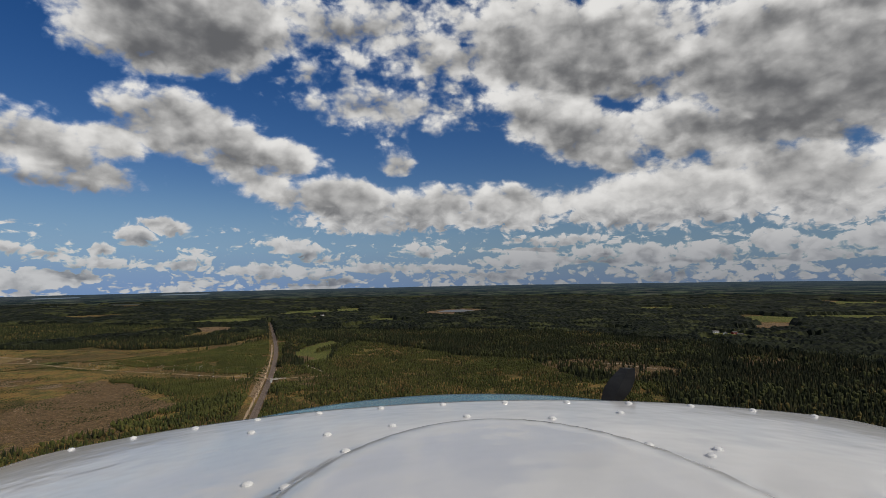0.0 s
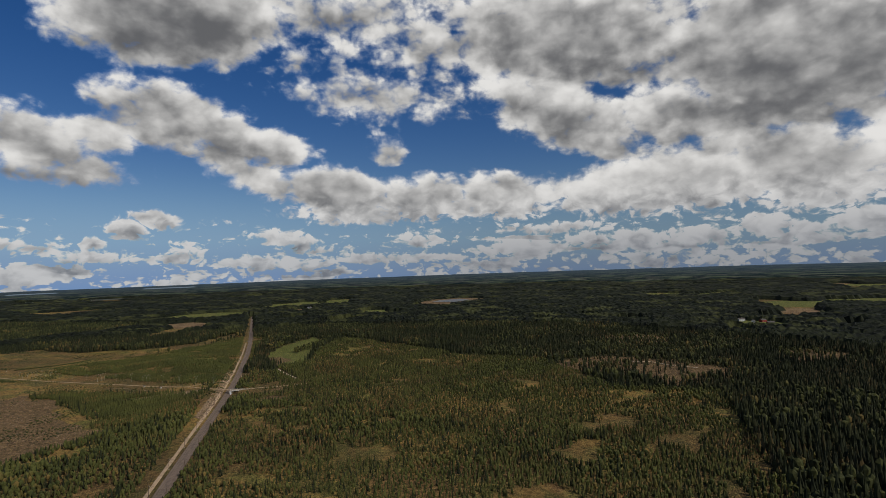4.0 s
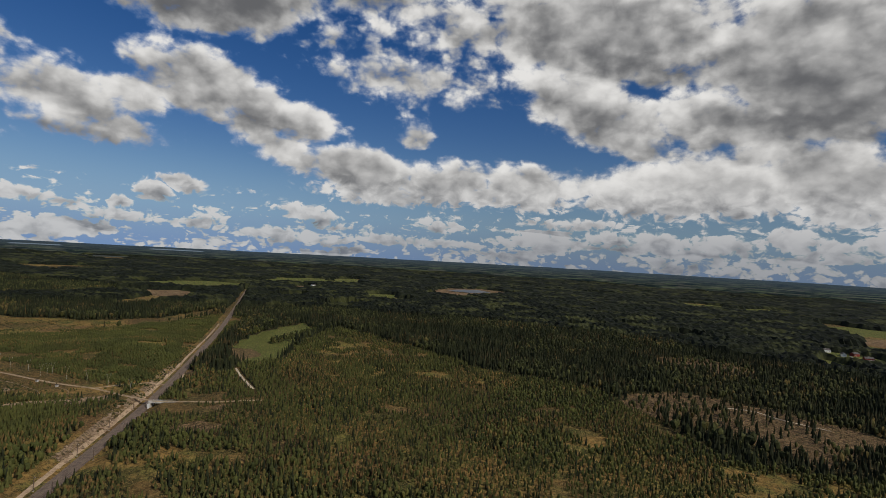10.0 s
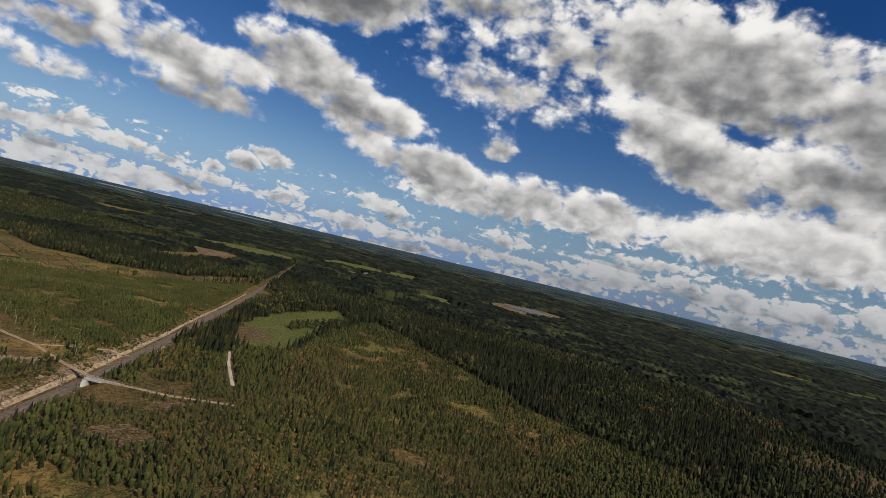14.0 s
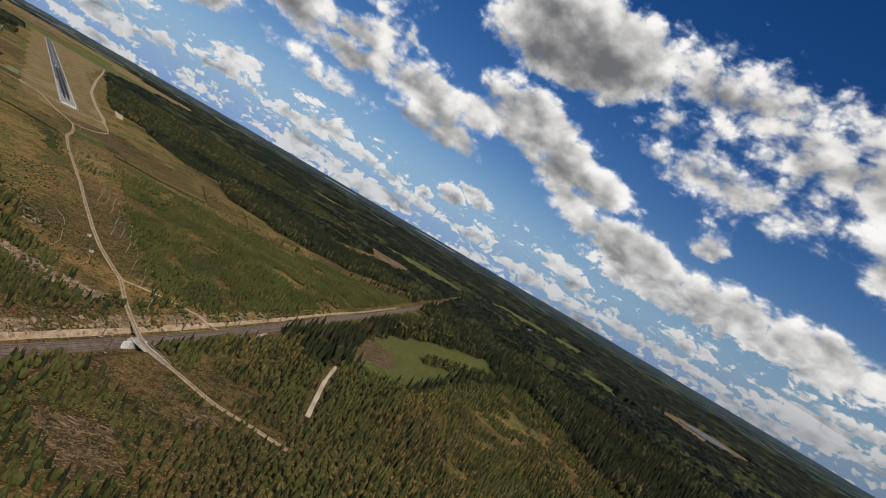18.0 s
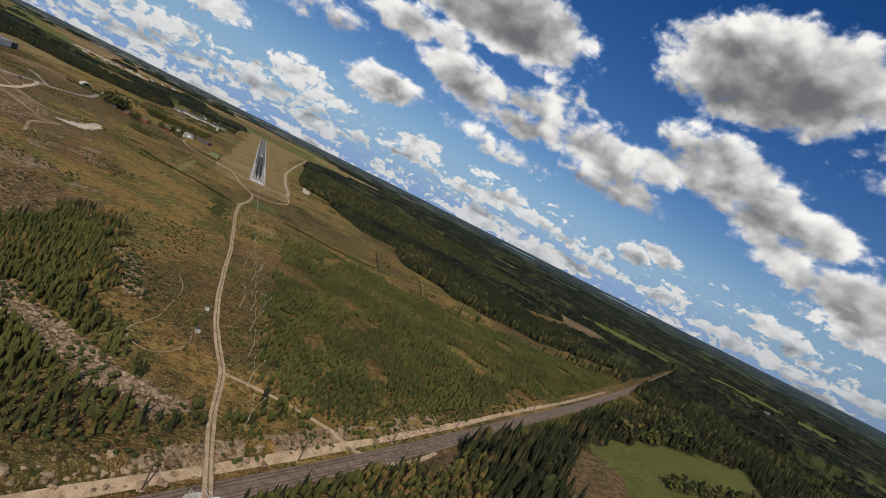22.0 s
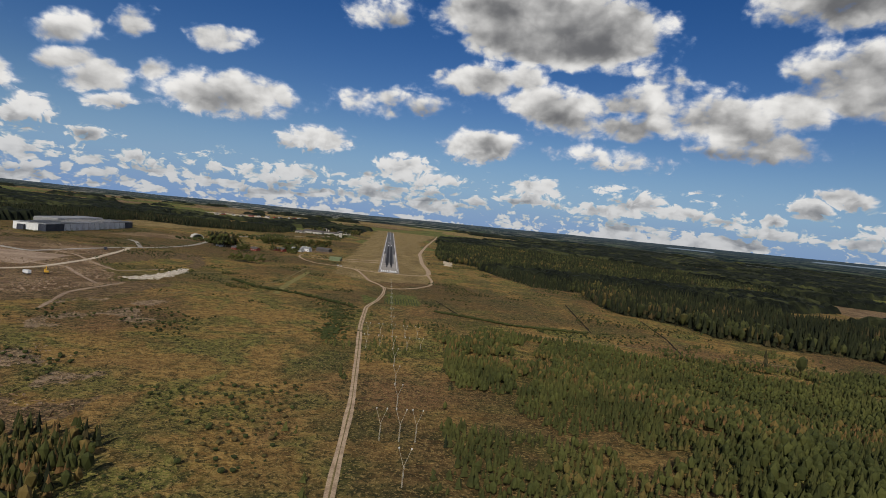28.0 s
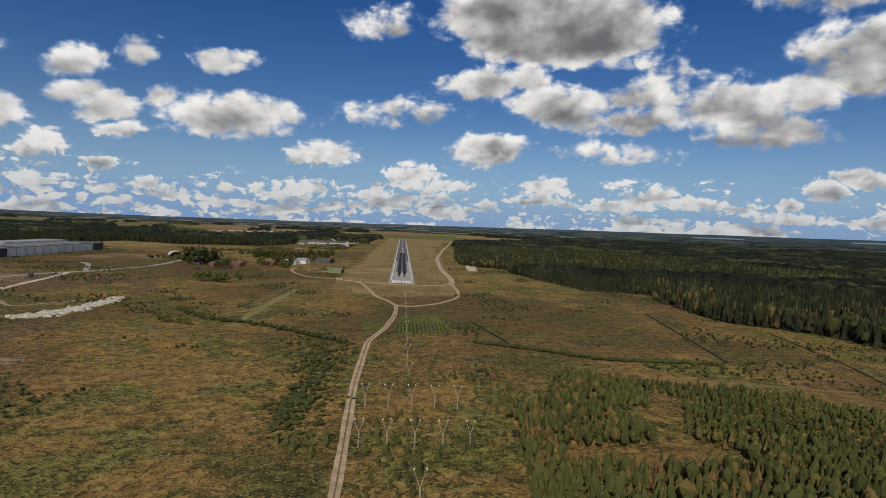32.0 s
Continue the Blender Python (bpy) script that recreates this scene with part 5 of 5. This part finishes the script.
part("roof", slab(-HW - 0.4, -0.4, 0.4, HL + 0.4, HH - 1.0, HH, bevel=0.25), M_ROOFG, hall)
for k in range(1, 7):
    part("roof_ridge", slab(-HW * k / 7 - 0.5, 2, -HW * k / 7 + 0.5, HL - 2, HH, HH + 0.6), M_ROOFG, hall)
part("corner_cladding", slab(-9, -0.5, 0.5, 40, -1.4, HH - 1.2), M_NAVY, hall, "dark blue cladding at the near corner")
part("corner_cladding", slab(-10, HL - 26, 0.5, HL + 0.5, -1.4, HH - 1.2), M_NAVY, hall, "dark blue cladding at the far corner")
part("loading_hood", slab(-33, -4, -25, 0.2, -1.4, 7.0), M_NAVY, hall)
for k in range(12):
    y0 = 26 + k * 15.5
    part("loading_door", slab(0.1, y0, 0.35, y0 + 3.4, -1.0, 3.2), M_STEEL, hall)
for k in range(13):
    part("wall_joint", slab(0.0, 24 + k * 15.5, 0.22, 24.4 + k * 15.5, -1.2, HH - 1.2), M_ROOFG, hall)
for k in range(5):
    part("skylight", slab(-36 + k * 7, 60, -34 + k * 7, 200, HH, HH + 0.7), M_CONCRETE, hall)
part("rear_hall", slab(-HW - 34, 95, -HW - 0.5, 225, -1.5, HH + 2.2, bevel=1.2), M_ROOFG, hall, "grey rear hall behind the white front")

house(-163, 160, 62, 8, 17, 3.2, M_RED, M_TILE, "red wooden farmhouse with a dark roof", group="farm houses")
house(-143, 190, 62, 9, 19, 3.4, M_WHITE, M_ROOFG, "long white farm building with a grey roof", group="farm houses")
house(-133, 214, 65, 9, 15, 4.4, M_WHITE, M_ROOFG, "white barn with a bright metal gable", "barn", "barn")
house(-190, 122, 58, 7, 12, 3.0, M_RED, M_TILE, "small red wooden house among trees", group="farm houses")
house(-214, 108, 58, 6, 9, 2.8, M_RED, M_TILE, "small red outbuilding with a dark roof", "outbuilding", "shed", "farm houses")
house(-240, 130, 58, 7, 11, 3.0, M_WHITE, M_TILE, "white house beside tall dark trees", group="farm houses")
for x, y, turn, w, l, h in ((-205, 800, 75, 14, 52, 6), (-170, 850, 80, 12, 60, 5), (-190, 930, 20, 16, 36, 9), (-140, 985, 70, 12, 40, 5), (-235, 770, 60, 10, 24, 4)):
    house(x, y, turn, w, l, h, M_CONCRETE, M_TILE, "pale grey airfield building with a dark roof", "airfield_building", "building", "airfield buildings")
tower = thing("control_tower", -128, 735, 20, "square concrete control tower over the airfield buildings", "tower")
part("shaft", slab(-3, -3, 3, 3, -1, 13), M_CONCRETE, tower)
part("cabin", slab(-4, -4, 4, 4, 13, 16.2), M_GLASSY, tower)
part("cabin_roof", slab(-4.4, -4.4, 4.4, 4.4, 16.2, 16.8), M_ROOFG, tower)


def shed(x, y, turn, w, l, h, wall, roof, label):
    ob = thing("shed", x, y, turn, label, "shed")
    part("wall", gable_walls(-w / 2, -l / 2, w / 2, l / 2, -0.5, h, h + w * 0.14), wall, ob)
    part("roof", gable(-w / 2, -l / 2, w / 2, l / 2, h + 0.05, h + w * 0.15 + 0.15, 0.6), roof, ob)
    part("door", slab(-w * 0.3, -l / 2 - 0.12, w * 0.3, -l / 2 + 0.1, 0, h * 0.85), M_TILE, ob)
    return ob


shed(-74, 92, 80, 10, 15, 3.8, M_SHED, M_SHED, "green sheet-metal shed between two lanes")
shed(-108, 240, 75, 14, 22, 4.5, M_TILE, M_TILE, "dark low hangar beside the lane")
arch = thing("arch_shelter", -318, 262, 30, "grey arched shelter half hidden by scrub", "shelter")
bm = bmesh.new()
prev = None
for k in range(13):
    a = math.pi * k / 12
    pair = [bm.verts.new((9 * math.cos(a), yy, 7 * math.sin(a) - 0.3)) for yy in (-9, 9)] + [bm.verts.new((8.4 * math.cos(a), yy, 6.4 * math.sin(a) - 0.3)) for yy in (9, -9)]
    if prev:
        for i in range(4):
            bm.faces.new((prev[i], prev[(i + 1) % 4], pair[(i + 1) % 4], pair[i]))
    prev = pair
part("arch_shell", bm, M_CONCRETE, arch)
part("back_wall", slab(-8, 8.2, 8, 8.6, -0.5, 4.6), M_CONCRETE, arch)

# small huts by the approach lights
for x, y, turn, lab in ((-15.5, -634, 20, "small pale equipment hut at the end of a footpath"), (-14.5, -604, 10, "small white equipment hut beside the gravel road"), (-60, 16, 40, "white cabin beside the lane"), (-64, 20, 40, "white cabin beside the lane")):
    ob = thing("equipment_hut", x, y, turn, lab, "hut", "equipment huts")
    part("wall", slab(-0.9, -1.0, 0.9, 1.0, -0.3, 1.9), M_CONCRETE, ob)
    part("roof", gable(-0.9, -1.0, 0.9, 1.0, 1.9, 2.3, 0.2), M_TILE, ob)
    part("door", slab(-0.4, -1.06, 0.4, -0.98, 0, 1.8), M_STEEL, ob)


# approach lights on forked masts
def light_mast(tall):
    ob = tagged(new("approach_light_mast"), "tall pale forked mast carrying approach lights on the heath", "light mast", "approach lights")
    fork = tall * 0.55
    part("pole", tube((0, 0, -0.4), (0, 0, fork), 0.10, 0.08), M_LAMPPOLE, ob)
    for s in (-1, 1):
        arm = part("arm", tube((0, 0, fork - 0.1), (s * tall * 0.16, 0, tall), 0.065, 0.05), M_LAMPPOLE, ob)
        part("lamp", tube((s * tall * 0.16, 0, tall), (s * tall * 0.16, -0.3, tall + 0.35), 0.18, 0.24), M_STEEL, arm)
    part("ladder", tube((0.22, 0.1, 0), (0.22, 0.1, fork), 0.04), M_STEEL, ob)
    return ob


masts = {}
for k in range(22):
    y = -100 - 28.5 * k
    x = 3.0 + 5.0 * max(0, (-y - 300) / 400)
    tall = round(3.0 + 9.0 * min(1, max(0, (-y - 150) / 480)))
    spots = [x]
    if k in (9, 10):
        spots = [x - 14, x - 7, x, x + 7, x + 14]
    elif k in (14, 17):
        spots = [x - 6, x, x + 5]
    for sx in spots:
        m = pose(sx, y, float(height(sx, y)), 0, 0, 4 * math.sin(sx * 3 + y))
        if tall in masts:
            copy_thing(masts[tall], m)
        else:
            masts[tall] = light_mast(tall)
            masts[tall].matrix_basis = m

# railway masts
first = None
for k in range(-5, 22):
    for side, flip in ((6.2, 180), (-6.2, 0)):
        px, py = along_rail(k * 55 + (8 if flip else 0), side)
        m = pose(px, py, float(height(px, py)), 0, 0, math.degrees(math.atan2(RAIL_SIDE[1], RAIL_SIDE[0])) + flip)
        if first:
            copy_thing(first, m)
            continue
        first = tagged(new("catenary_mast"), "dark steel railway mast with a bracket over the track", "railway mast", "railway masts")
        first.matrix_basis = m
        part("pole", slab(-0.16, -0.16, 0.16, 0.16, -0.6, 8.4), M_RAIL, first)
        bracket = part("bracket", tube((0, 0, 7.6), (4.6, 0, 7.2), 0.07), M_RAIL, first)
        part("insulator", tube((0.4, 0, 7.56), (0.9, 0, 7.5), 0.12), M_CONCRETE, bracket)
        part("stay", tube((0, 0, 6.0), (3.4, 0, 7.3), 0.05), M_RAIL, first)
        part("dropper", tube((4.4, 0, 7.2), (4.4, 0, 5.9), 0.04), M_RAIL, first)
        part("foot", slab(-0.4, -0.4, 0.4, 0.4, -1.0, 0.25), M_CONCRETE, first)

# road bridge over the railway
ROAD_TURN = math.degrees(math.atan2(-742 + 766, 0 - 13)) - 90
bridge = thing("road_bridge", 2.5, -746.5, ROAD_TURN, "small concrete road bridge over the railway cutting", "bridge", z=0.0)
part("deck", slab(-2.2, -12, 2.2, 12, -0.75, 0.20, bevel=0.05), M_CONCRETE, bridge)
for s in (-1, 1):
    par = part("parapet", slab(s * 2.0, -12, s * 2.2, 12, 0.20, 0.7, bevel=0.04), M_CONCRETE, bridge)
    part("abutment", slab(-2.8, s * 9.5, 2.8, s * 12.5, -6.5, -0.6), M_CONCRETE, bridge)
    for e in (-1, 1):
        wing = part("wing_wall", slab(s * 2.2, e * 9.8, s * 6.5, e * 10.6, -6.5, -0.9), M_WHITE, bridge, "pale concrete wing wall")
    for k in range(9):
        part("rail_post", slab(s * 2.05, -12 + k * 3 - 0.06, s * 2.15, -12 + k * 3 + 0.06, 0.9, 1.5), M_STEEL, bridge)
    part("hand_rail", slab(s * 2.06, -12.2, s * 2.14, 12.2, 1.44, 1.54), M_STEEL, bridge)


# lone trees and clumps with their own trunks and crowns
def crown_mesh(seed, mat, kind):
    r = random.Random(seed)
    bm = bmesh.new()
    for k in range(26):
        h = r.uniform(0.30, 1.0)
        reach_ = (0.42 if kind == "round" else 0.34) * (1.15 - abs(h - 0.55) * 1.6) if kind == "round" else 0.34 * (1.08 - h)
        a, q = r.uniform(0, 6.28), r.uniform(0.2, 1.0) * max(0.03, reach_)
        size = r.uniform(0.07, 0.15)
        m = Matrix.LocRotScale((q * math.cos(a), q * math.sin(a), h), Euler((r.uniform(0, 3), r.uniform(0, 3), r.uniform(0, 3))), (size, size, size * r.uniform(0.6, 0.9)))
        bmesh.ops.create_icosphere(bm, subdivisions=1, radius=1, matrix=m)
    for v in bm.verts:
        v.co += Vector((r.uniform(-1, 1), r.uniform(-1, 1), r.uniform(-1, 1))) * 0.03
    me = bpy.data.meshes.new("crown")
    bm.to_mesh(me)
    bm.free()
    me.materials.append(mat)
    return me


def trunk_mesh():
    bm = tube((0, 0, -0.04), (0.01, 0, 0.75), 0.030, 0.008, 6)
    for a, h in ((0.3, 0.35), (2.4, 0.42), (4.4, 0.5), (1.3, 0.58)):
        tube((0, 0, h), (0.2 * math.cos(a), 0.2 * math.sin(a), h + 0.16), 0.011, 0.004, 4, bm)
    me = bpy.data.meshes.new("trunk")
    bm.to_mesh(me)
    bm.free()
    me.materials.append(M_BARK)
    return me


TRUNK = trunk_mesh()
CROWNS = [crown_mesh(k, M_BIRCH if k < 3 else M_SPRUCE, "round" if k < 3 else "cone") for k in range(5)]


def lone_tree(x, y, tall, k, label, group=""):
    ob = thing("tree" if tall > 4 else "bush", x, y, (x * 37 + y * 11) % 360, label, "tree" if tall > 4 else "bush", group)
    for name, me in (("trunk", TRUNK), ("crown", CROWNS[k])):
        o = new(name, me)
        o.parent = ob
        o.scale = (tall * (1.05 if k < 3 else 0.8), tall * (1.05 if k < 3 else 0.8), tall)
    return ob


pick_ = random.Random(5)
for x, y in ((-175, -44), (-171, -47), (-168, -41), (-165, -47), (-161, -42), (-158, -46), (-155, -50), (-152, -44), (-149, -50)):
    lone_tree(x, y, pick_.uniform(6, 9.5), pick_.choice((0, 1, 2)), "dark leafy tree in a clump on the grass", "trees on the grass")
lone_tree(-146, -26, 8.5, 1, "single rounded tree on the grass")
lone_tree(-144, -30, 4.6, 2, "small tree beside a single rounded tree")
for k in range(7):
    lone_tree(-149 + k * 1.9, -160 + k * 1.2 + pick_.uniform(-2, 2), pick_.uniform(2.2, 3.8), pick_.choice((0, 1, 2)), "dark low bush on open grass", "bushes on the grass")
for k in range(8):
    lone_tree(-124 + k * 2.4, -232 - k * 0.8 + pick_.uniform(-1, 1), pick_.uniform(2.0, 3.6), pick_.choice((0, 1, 2)), "dark low bush beside a drain", "bushes on the grass")
for k in range(46):
    x, y = -262 + pick_.uniform(0, 34), 122 + pick_.uniform(0, 46)
    lone_tree(x, y, pick_.uniform(13, 19), pick_.choice((0, 1, 3, 4)), "tall dark tree in a grove beside the road", "grove by the road")
for k in range(48):
    t = pick_.random()
    lone_tree(-215 + t * 105 + pick_.uniform(-6, 6), 292 + t * 60 + pick_.uniform(-10, 10), pick_.uniform(8, 13), pick_.choice((0, 1, 2, 3)), "dark tree in a belt behind the farm", "tree belt")
for k in range(22):
    t = pick_.random()
    lone_tree(-206 + t * 70 + pick_.uniform(-4, 4), 98 + t * 92 + pick_.uniform(-12, 12), pick_.uniform(6, 11), pick_.choice((0, 1, 2, 3)), "leafy tree between the farm houses", "farm trees")
for k in range(9):
    lone_tree(-140 + pick_.uniform(-7, 7), 138 + pick_.uniform(-9, 9), pick_.uniform(6, 9), pick_.choice((0, 1, 2)), "dark tree clump by the lane's bend", "farm trees")
for k in range(40):
    t = pick_.random()
    lone_tree(-215 + t * 130 + pick_.uniform(-8, 8), 860 + t * 160 + pick_.uniform(-25, 25), pick_.uniform(11, 17), pick_.choice((0, 1, 3, 4)), "dark tree behind the airfield buildings", "airfield trees")
# trees at the edge of the green field
for x, y in ((300, -626), (308, -618), (318, -622), (330, -618), (345, -622), (358, -612), (372, -616), (385, -606), (398, -602), (415, -598), (430, -594)):
    for k in range(3):
        lone_tree(x + pick_.uniform(-6, 6), y + pick_.uniform(-6, 6), pick_.uniform(7, 12), pick_.choice((0, 1, 2, 3)), "leafy tree along the green field's edge", "field edge trees")
for k in range(70):
    t = pick_.random()
    lone_tree(292 + t * 150 + pick_.uniform(-5, 5), -556 + t * 46 + pick_.uniform(-9, 9), pick_.uniform(11, 16), pick_.choice((3, 4, 3, 4, 0)), "dark spruce in a belt between field and railway", "railway belt trees")

# building site machines
digger = thing("excavator", -251, -240, 35, "yellow excavator with its arm raised on the building site", "excavator")
for s in (-1, 1):
    part("track", slab(s * 0.8, -1.9, s * 1.5, 1.9, 0, 0.9, bevel=0.25), M_BLACK, digger)
part("body", slab(-1.4, -2.2, 1.4, 1.2, 0.95, 2.3, bevel=0.15), M_YELLOW, digger)
cab = part("cab", slab(-1.35, 0.2, -0.2, 1.7, 2.2, 3.2, bevel=0.1), M_YELLOW, digger)
part("window", slab(-1.38, 0.35, -0.15, 1.74, 2.4, 3.0), M_GLASSY, cab)
part("boom", tube((0.2, 1.0, 1.9), (0.2, 4.4, 4.9), 0.32, 0.26), M_YELLOW, digger)
part("stick", tube((0.2, 4.4, 4.9), (0.2, 6.6, 2.2), 0.24, 0.18), M_YELLOW, digger)
part("bucket", slab(-0.4, 6.2, 0.8, 7.2, 1.3, 2.3, bevel=0.15), M_BLACK, digger)


def truck(x, y, turn, body, label, long=6.5):
    ob = thing("lorry", x, y, turn, label, "lorry", "site lorries")
    part("chassis", slab(-1.0, -long / 2, 1.0, long / 2, 0.6, 0.95), M_BLACK, ob)
    c = part("cab", slab(-1.15, long / 2 - 1.9, 1.15, long / 2, 0.95, 2.9, bevel=0.15), body, ob)
    part("windscreen", slab(-1.0, long / 2 - 0.1, 1.0, long / 2 + 0.04, 1.8, 2.6), M_GLASSY, c)
    part("cargo_box", slab(-1.2, -long / 2, 1.2, long / 2 - 2.1, 0.95, 3.1, bevel=0.08), body, ob)
    for s in (-1, 1):
        for yy in (-long / 2 + 1.0, -long / 2 + 2.2, long / 2 - 1.0):
            w = part("wheel", tube((s * 0.75, yy, 0.5), (s * 1.1, yy, 0.5), 0.5, 0.5, 10), M_BLACK, ob)
            part("rim", tube((s * 1.05, yy, 0.5), (s * 1.13, yy, 0.5), 0.25, 0.25, 8), M_STEEL, w)
    return ob


truck(-258, -250, 60, M_WHITE, "white box lorry on the sandy building site")
truck(-268, -268, 100, M_CONCRETE, "pale tipper lorry on the sandy building site")
truck(-300, -60, 20, M_NAVY, "dark lorry on the road by the warehouse")

# village and far farms
for x, y, turn, wall in ((820, -1500, 30, M_RED), (845, -1475, 60, M_WHITE), (868, -1510, 10, M_RED), (900, -1480, 80, M_WHITE), (925, -1505, 40, M_RED), (945, -1462, 20, M_WHITE)):
    house(x, y, turn, 9, 15, 4.5, wall, M_TILE, "country house in a glade" if wall is M_WHITE else "red country house in a glade", group="country houses")
for k in range(16):
    x, y = 1440 + pick_.uniform(-40, 40), 85 + pick_.uniform(-35, 35)
    if k < 5:
        house(x, y, pick_.uniform(0, 90), 12, 26, 7, M_WHITE, M_TILE, "far white farmhouse in the forest", group="far houses")
for k in range(14):
    house(-760 + k * 22 + pick_.uniform(-6, 6), 1500 + k * 55 + pick_.uniform(-30, 30), pick_.uniform(0, 90), 11, 22, 5, M_CONCRETE if k % 3 else M_RED, M_TILE, "far pale industrial building beyond the airfield", "industrial_building", "building", "far buildings")

# rows of a small crop beside the gravel road
crop = tagged(new("crop_rows"), "low green crop rows on a small plot of heath", "crop rows", kind="stuff")
for k in range(13):
    bm = bmesh.new()
    x0 = -2 + k * 2.15
    rows_ = []
    for j in range(18):
        y = -247 + j * 1.9 + (0.5 if k % 2 else 0)
        w = pick_.uniform(0.25, 0.55)
        z = float(height(x0, y))
        rows_.append([bm.verts.new((x0 - w, y, z - 0.05)), bm.verts.new((x0 + pick_.uniform(-0.1, 0.1), y, z + pick_.uniform(0.3, 0.75))), bm.verts.new((x0 + w, y, z - 0.05))])
    for a, b in zip(rows_, rows_[1:]):
        bm.faces.new((a[0], a[1], b[1], b[0]))
        bm.faces.new((a[1], a[2], b[2], b[1]))
    part("row", bm, M_BUSH, crop)

# water
def pool(name, poly, lift, label, deep=1.2):
    bm = bmesh.new()
    z = float(np.mean([height(px, py) for px, py in poly])) + lift
    top = [bm.verts.new((px, py, z)) for px, py in poly]
    low = [bm.verts.new((px, py, z - deep)) for px, py in poly]
    bm.faces.new(top)
    bm.faces.new(low[::-1])
    for k in range(len(poly)):
        bm.faces.new((top[k], low[k], low[(k + 1) % len(poly)], top[(k + 1) % len(poly)]))
    bmesh.ops.recalc_face_normals(bm, faces=bm.faces)
    me = bpy.data.meshes.new(name)
    bm.to_mesh(me)
    bm.free()
    me.materials.append(M_WATER)
    return tagged(new(name, me), label, "water", kind="structure")


pool("quarry_water", [(1860, -290), (2010, -280), (2110, -350), (1990, -450), (1850, -410)], 1.6, "grey water in a pale quarry amid forest")
pool("far_lake_water", [(2440, 2360), (2320, 2200), (1830, 2560), (1930, 2720)], 3.0, "far pale lake below the ridges", 16.0)

# ---- the aeroplane's nose, as it stands at the start of the flight ----
eye0, aim0, roll0 = PATH[0][1:]
nose_at = look(eye0, aim0, roll0) @ pose(0, 0, 0, -90, 0, 0)
nose = tagged(new("aircraft_nose"), "white riveted aircraft cowling with a teal band in flight", "aircraft nose")
nose.matrix_basis = nose_at


def crown_z(y):
    return -0.25 - 0.05 * y - 0.037 * y * y


def cowl_z(x, y):
    bulge = 1 - math.hypot((x - 0.075) / 0.33, max(y - 0.45, 0) / 0.60)
    t = min(1, max(0, bulge / 0.22))
    side = max(0, abs(x) - 0.95)
    return crown_z(y) - 0.085 * x * x + 0.045 * x + 0.032 * t * t * (3 - 2 * t) - 0.35 * side * side


def sheet(x0, x1, nx, y0, y1, ny, zfun, thick=0.004):
    bm = bmesh.new()
    grid = [[bm.verts.new((x0 + (x1 - x0) * i / nx, y0 + (y1 - y0) * j / ny, zfun(x0 + (x1 - x0) * i / nx, y0 + (y1 - y0) * j / ny))) for i in range(nx + 1)] for j in range(ny + 1)]
    for j in range(ny):
        for i in range(nx):
            bm.faces.new((grid[j][i], grid[j][i + 1], grid[j + 1][i + 1], grid[j + 1][i])).smooth = True
    geom = bmesh.ops.extrude_face_region(bm, geom=bm.faces[:])
    for v in [e for e in geom["geom"] if isinstance(e, bmesh.types.BMVert)]:
        v.co.z -= thick
    bmesh.ops.recalc_face_normals(bm, faces=bm.faces)
    return bm


def lip_z(x, y):
    return crown_z(1.35) - 0.012 - 0.09 * (y - 1.35) - 0.16 * (x - 0.03) ** 2 + 0.03 * x


part("cowl_panel", sheet(-1.5, 1.5, 110, 0.32, 1.35, 60, cowl_z, 0.012), M_COWL, nose)
part("nose_band", sheet(-0.62, 0.72, 60, 1.352, 1.52, 8, lip_z, 0.02), M_TEAL, nose, "teal painted nose band")
part("dark_seam", sheet(-0.66, 0.76, 50, 1.52, 1.545, 2, lambda x, y: lip_z(x, y) - 0.004, 0.03), M_BLADE, nose)
for k in range(13):
    x = -0.9 + k * 0.15
    bm = bmesh.new()
    bmesh.ops.create_uvsphere(bm, u_segments=10, v_segments=6, radius=0.0085, matrix=Matrix.LocRotScale((x, 1.30, cowl_z(x, 1.30) + 0.001), None, (1, 1, 0.5)))
    part("rivet", bm, M_COWL, nose)
for x, y in ((-0.22, 1.02), (-0.27, 0.74), (-0.16, 0.88), (-0.10, 1.06), (0.22, 1.08), (0.38, 1.15), (0.33, 0.86), (0.40, 0.80), (0.43, 0.84), (-0.40, 1.12), (-0.20, 0.68), (0.05, 1.12)):
    bm = bmesh.new()
    bmesh.ops.create_uvsphere(bm, u_segments=10, v_segments=6, radius=0.0085, matrix=Matrix.LocRotScale((x, y, cowl_z(x, y) + 0.001), None, (1, 1, 0.5)))
    part("rivet", bm, M_COWL, nose)
bm = bmesh.new()
ring = []
for k in range(9):
    f = k / 8
    w = 0.032 * (0.7 + 0.6 * math.sin(math.pi * min(1, f * 0.9 + 0.1)))
    c = Vector((0.50 + 0.05 * f, 1.60, -0.46 + 0.105 * f))
    ring.append([bm.verts.new(c + Vector((-w, 0, 0))), bm.verts.new(c + Vector((0, -0.008, 0))), bm.verts.new(c + Vector((w, 0, 0))), bm.verts.new(c + Vector((0, 0.008, 0)))])
for a, b in zip(ring, ring[1:]):
    for k in range(4):
        bm.faces.new((a[k], a[(k + 1) % 4], b[(k + 1) % 4], b[k]))
bm.faces.new(ring[0][::-1])
bm.faces.new(ring[-1])
bmesh.ops.recalc_face_normals(bm, faces=bm.faces)
part("propeller_blade", bm, M_BLADE, nose, "black propeller blade tip")
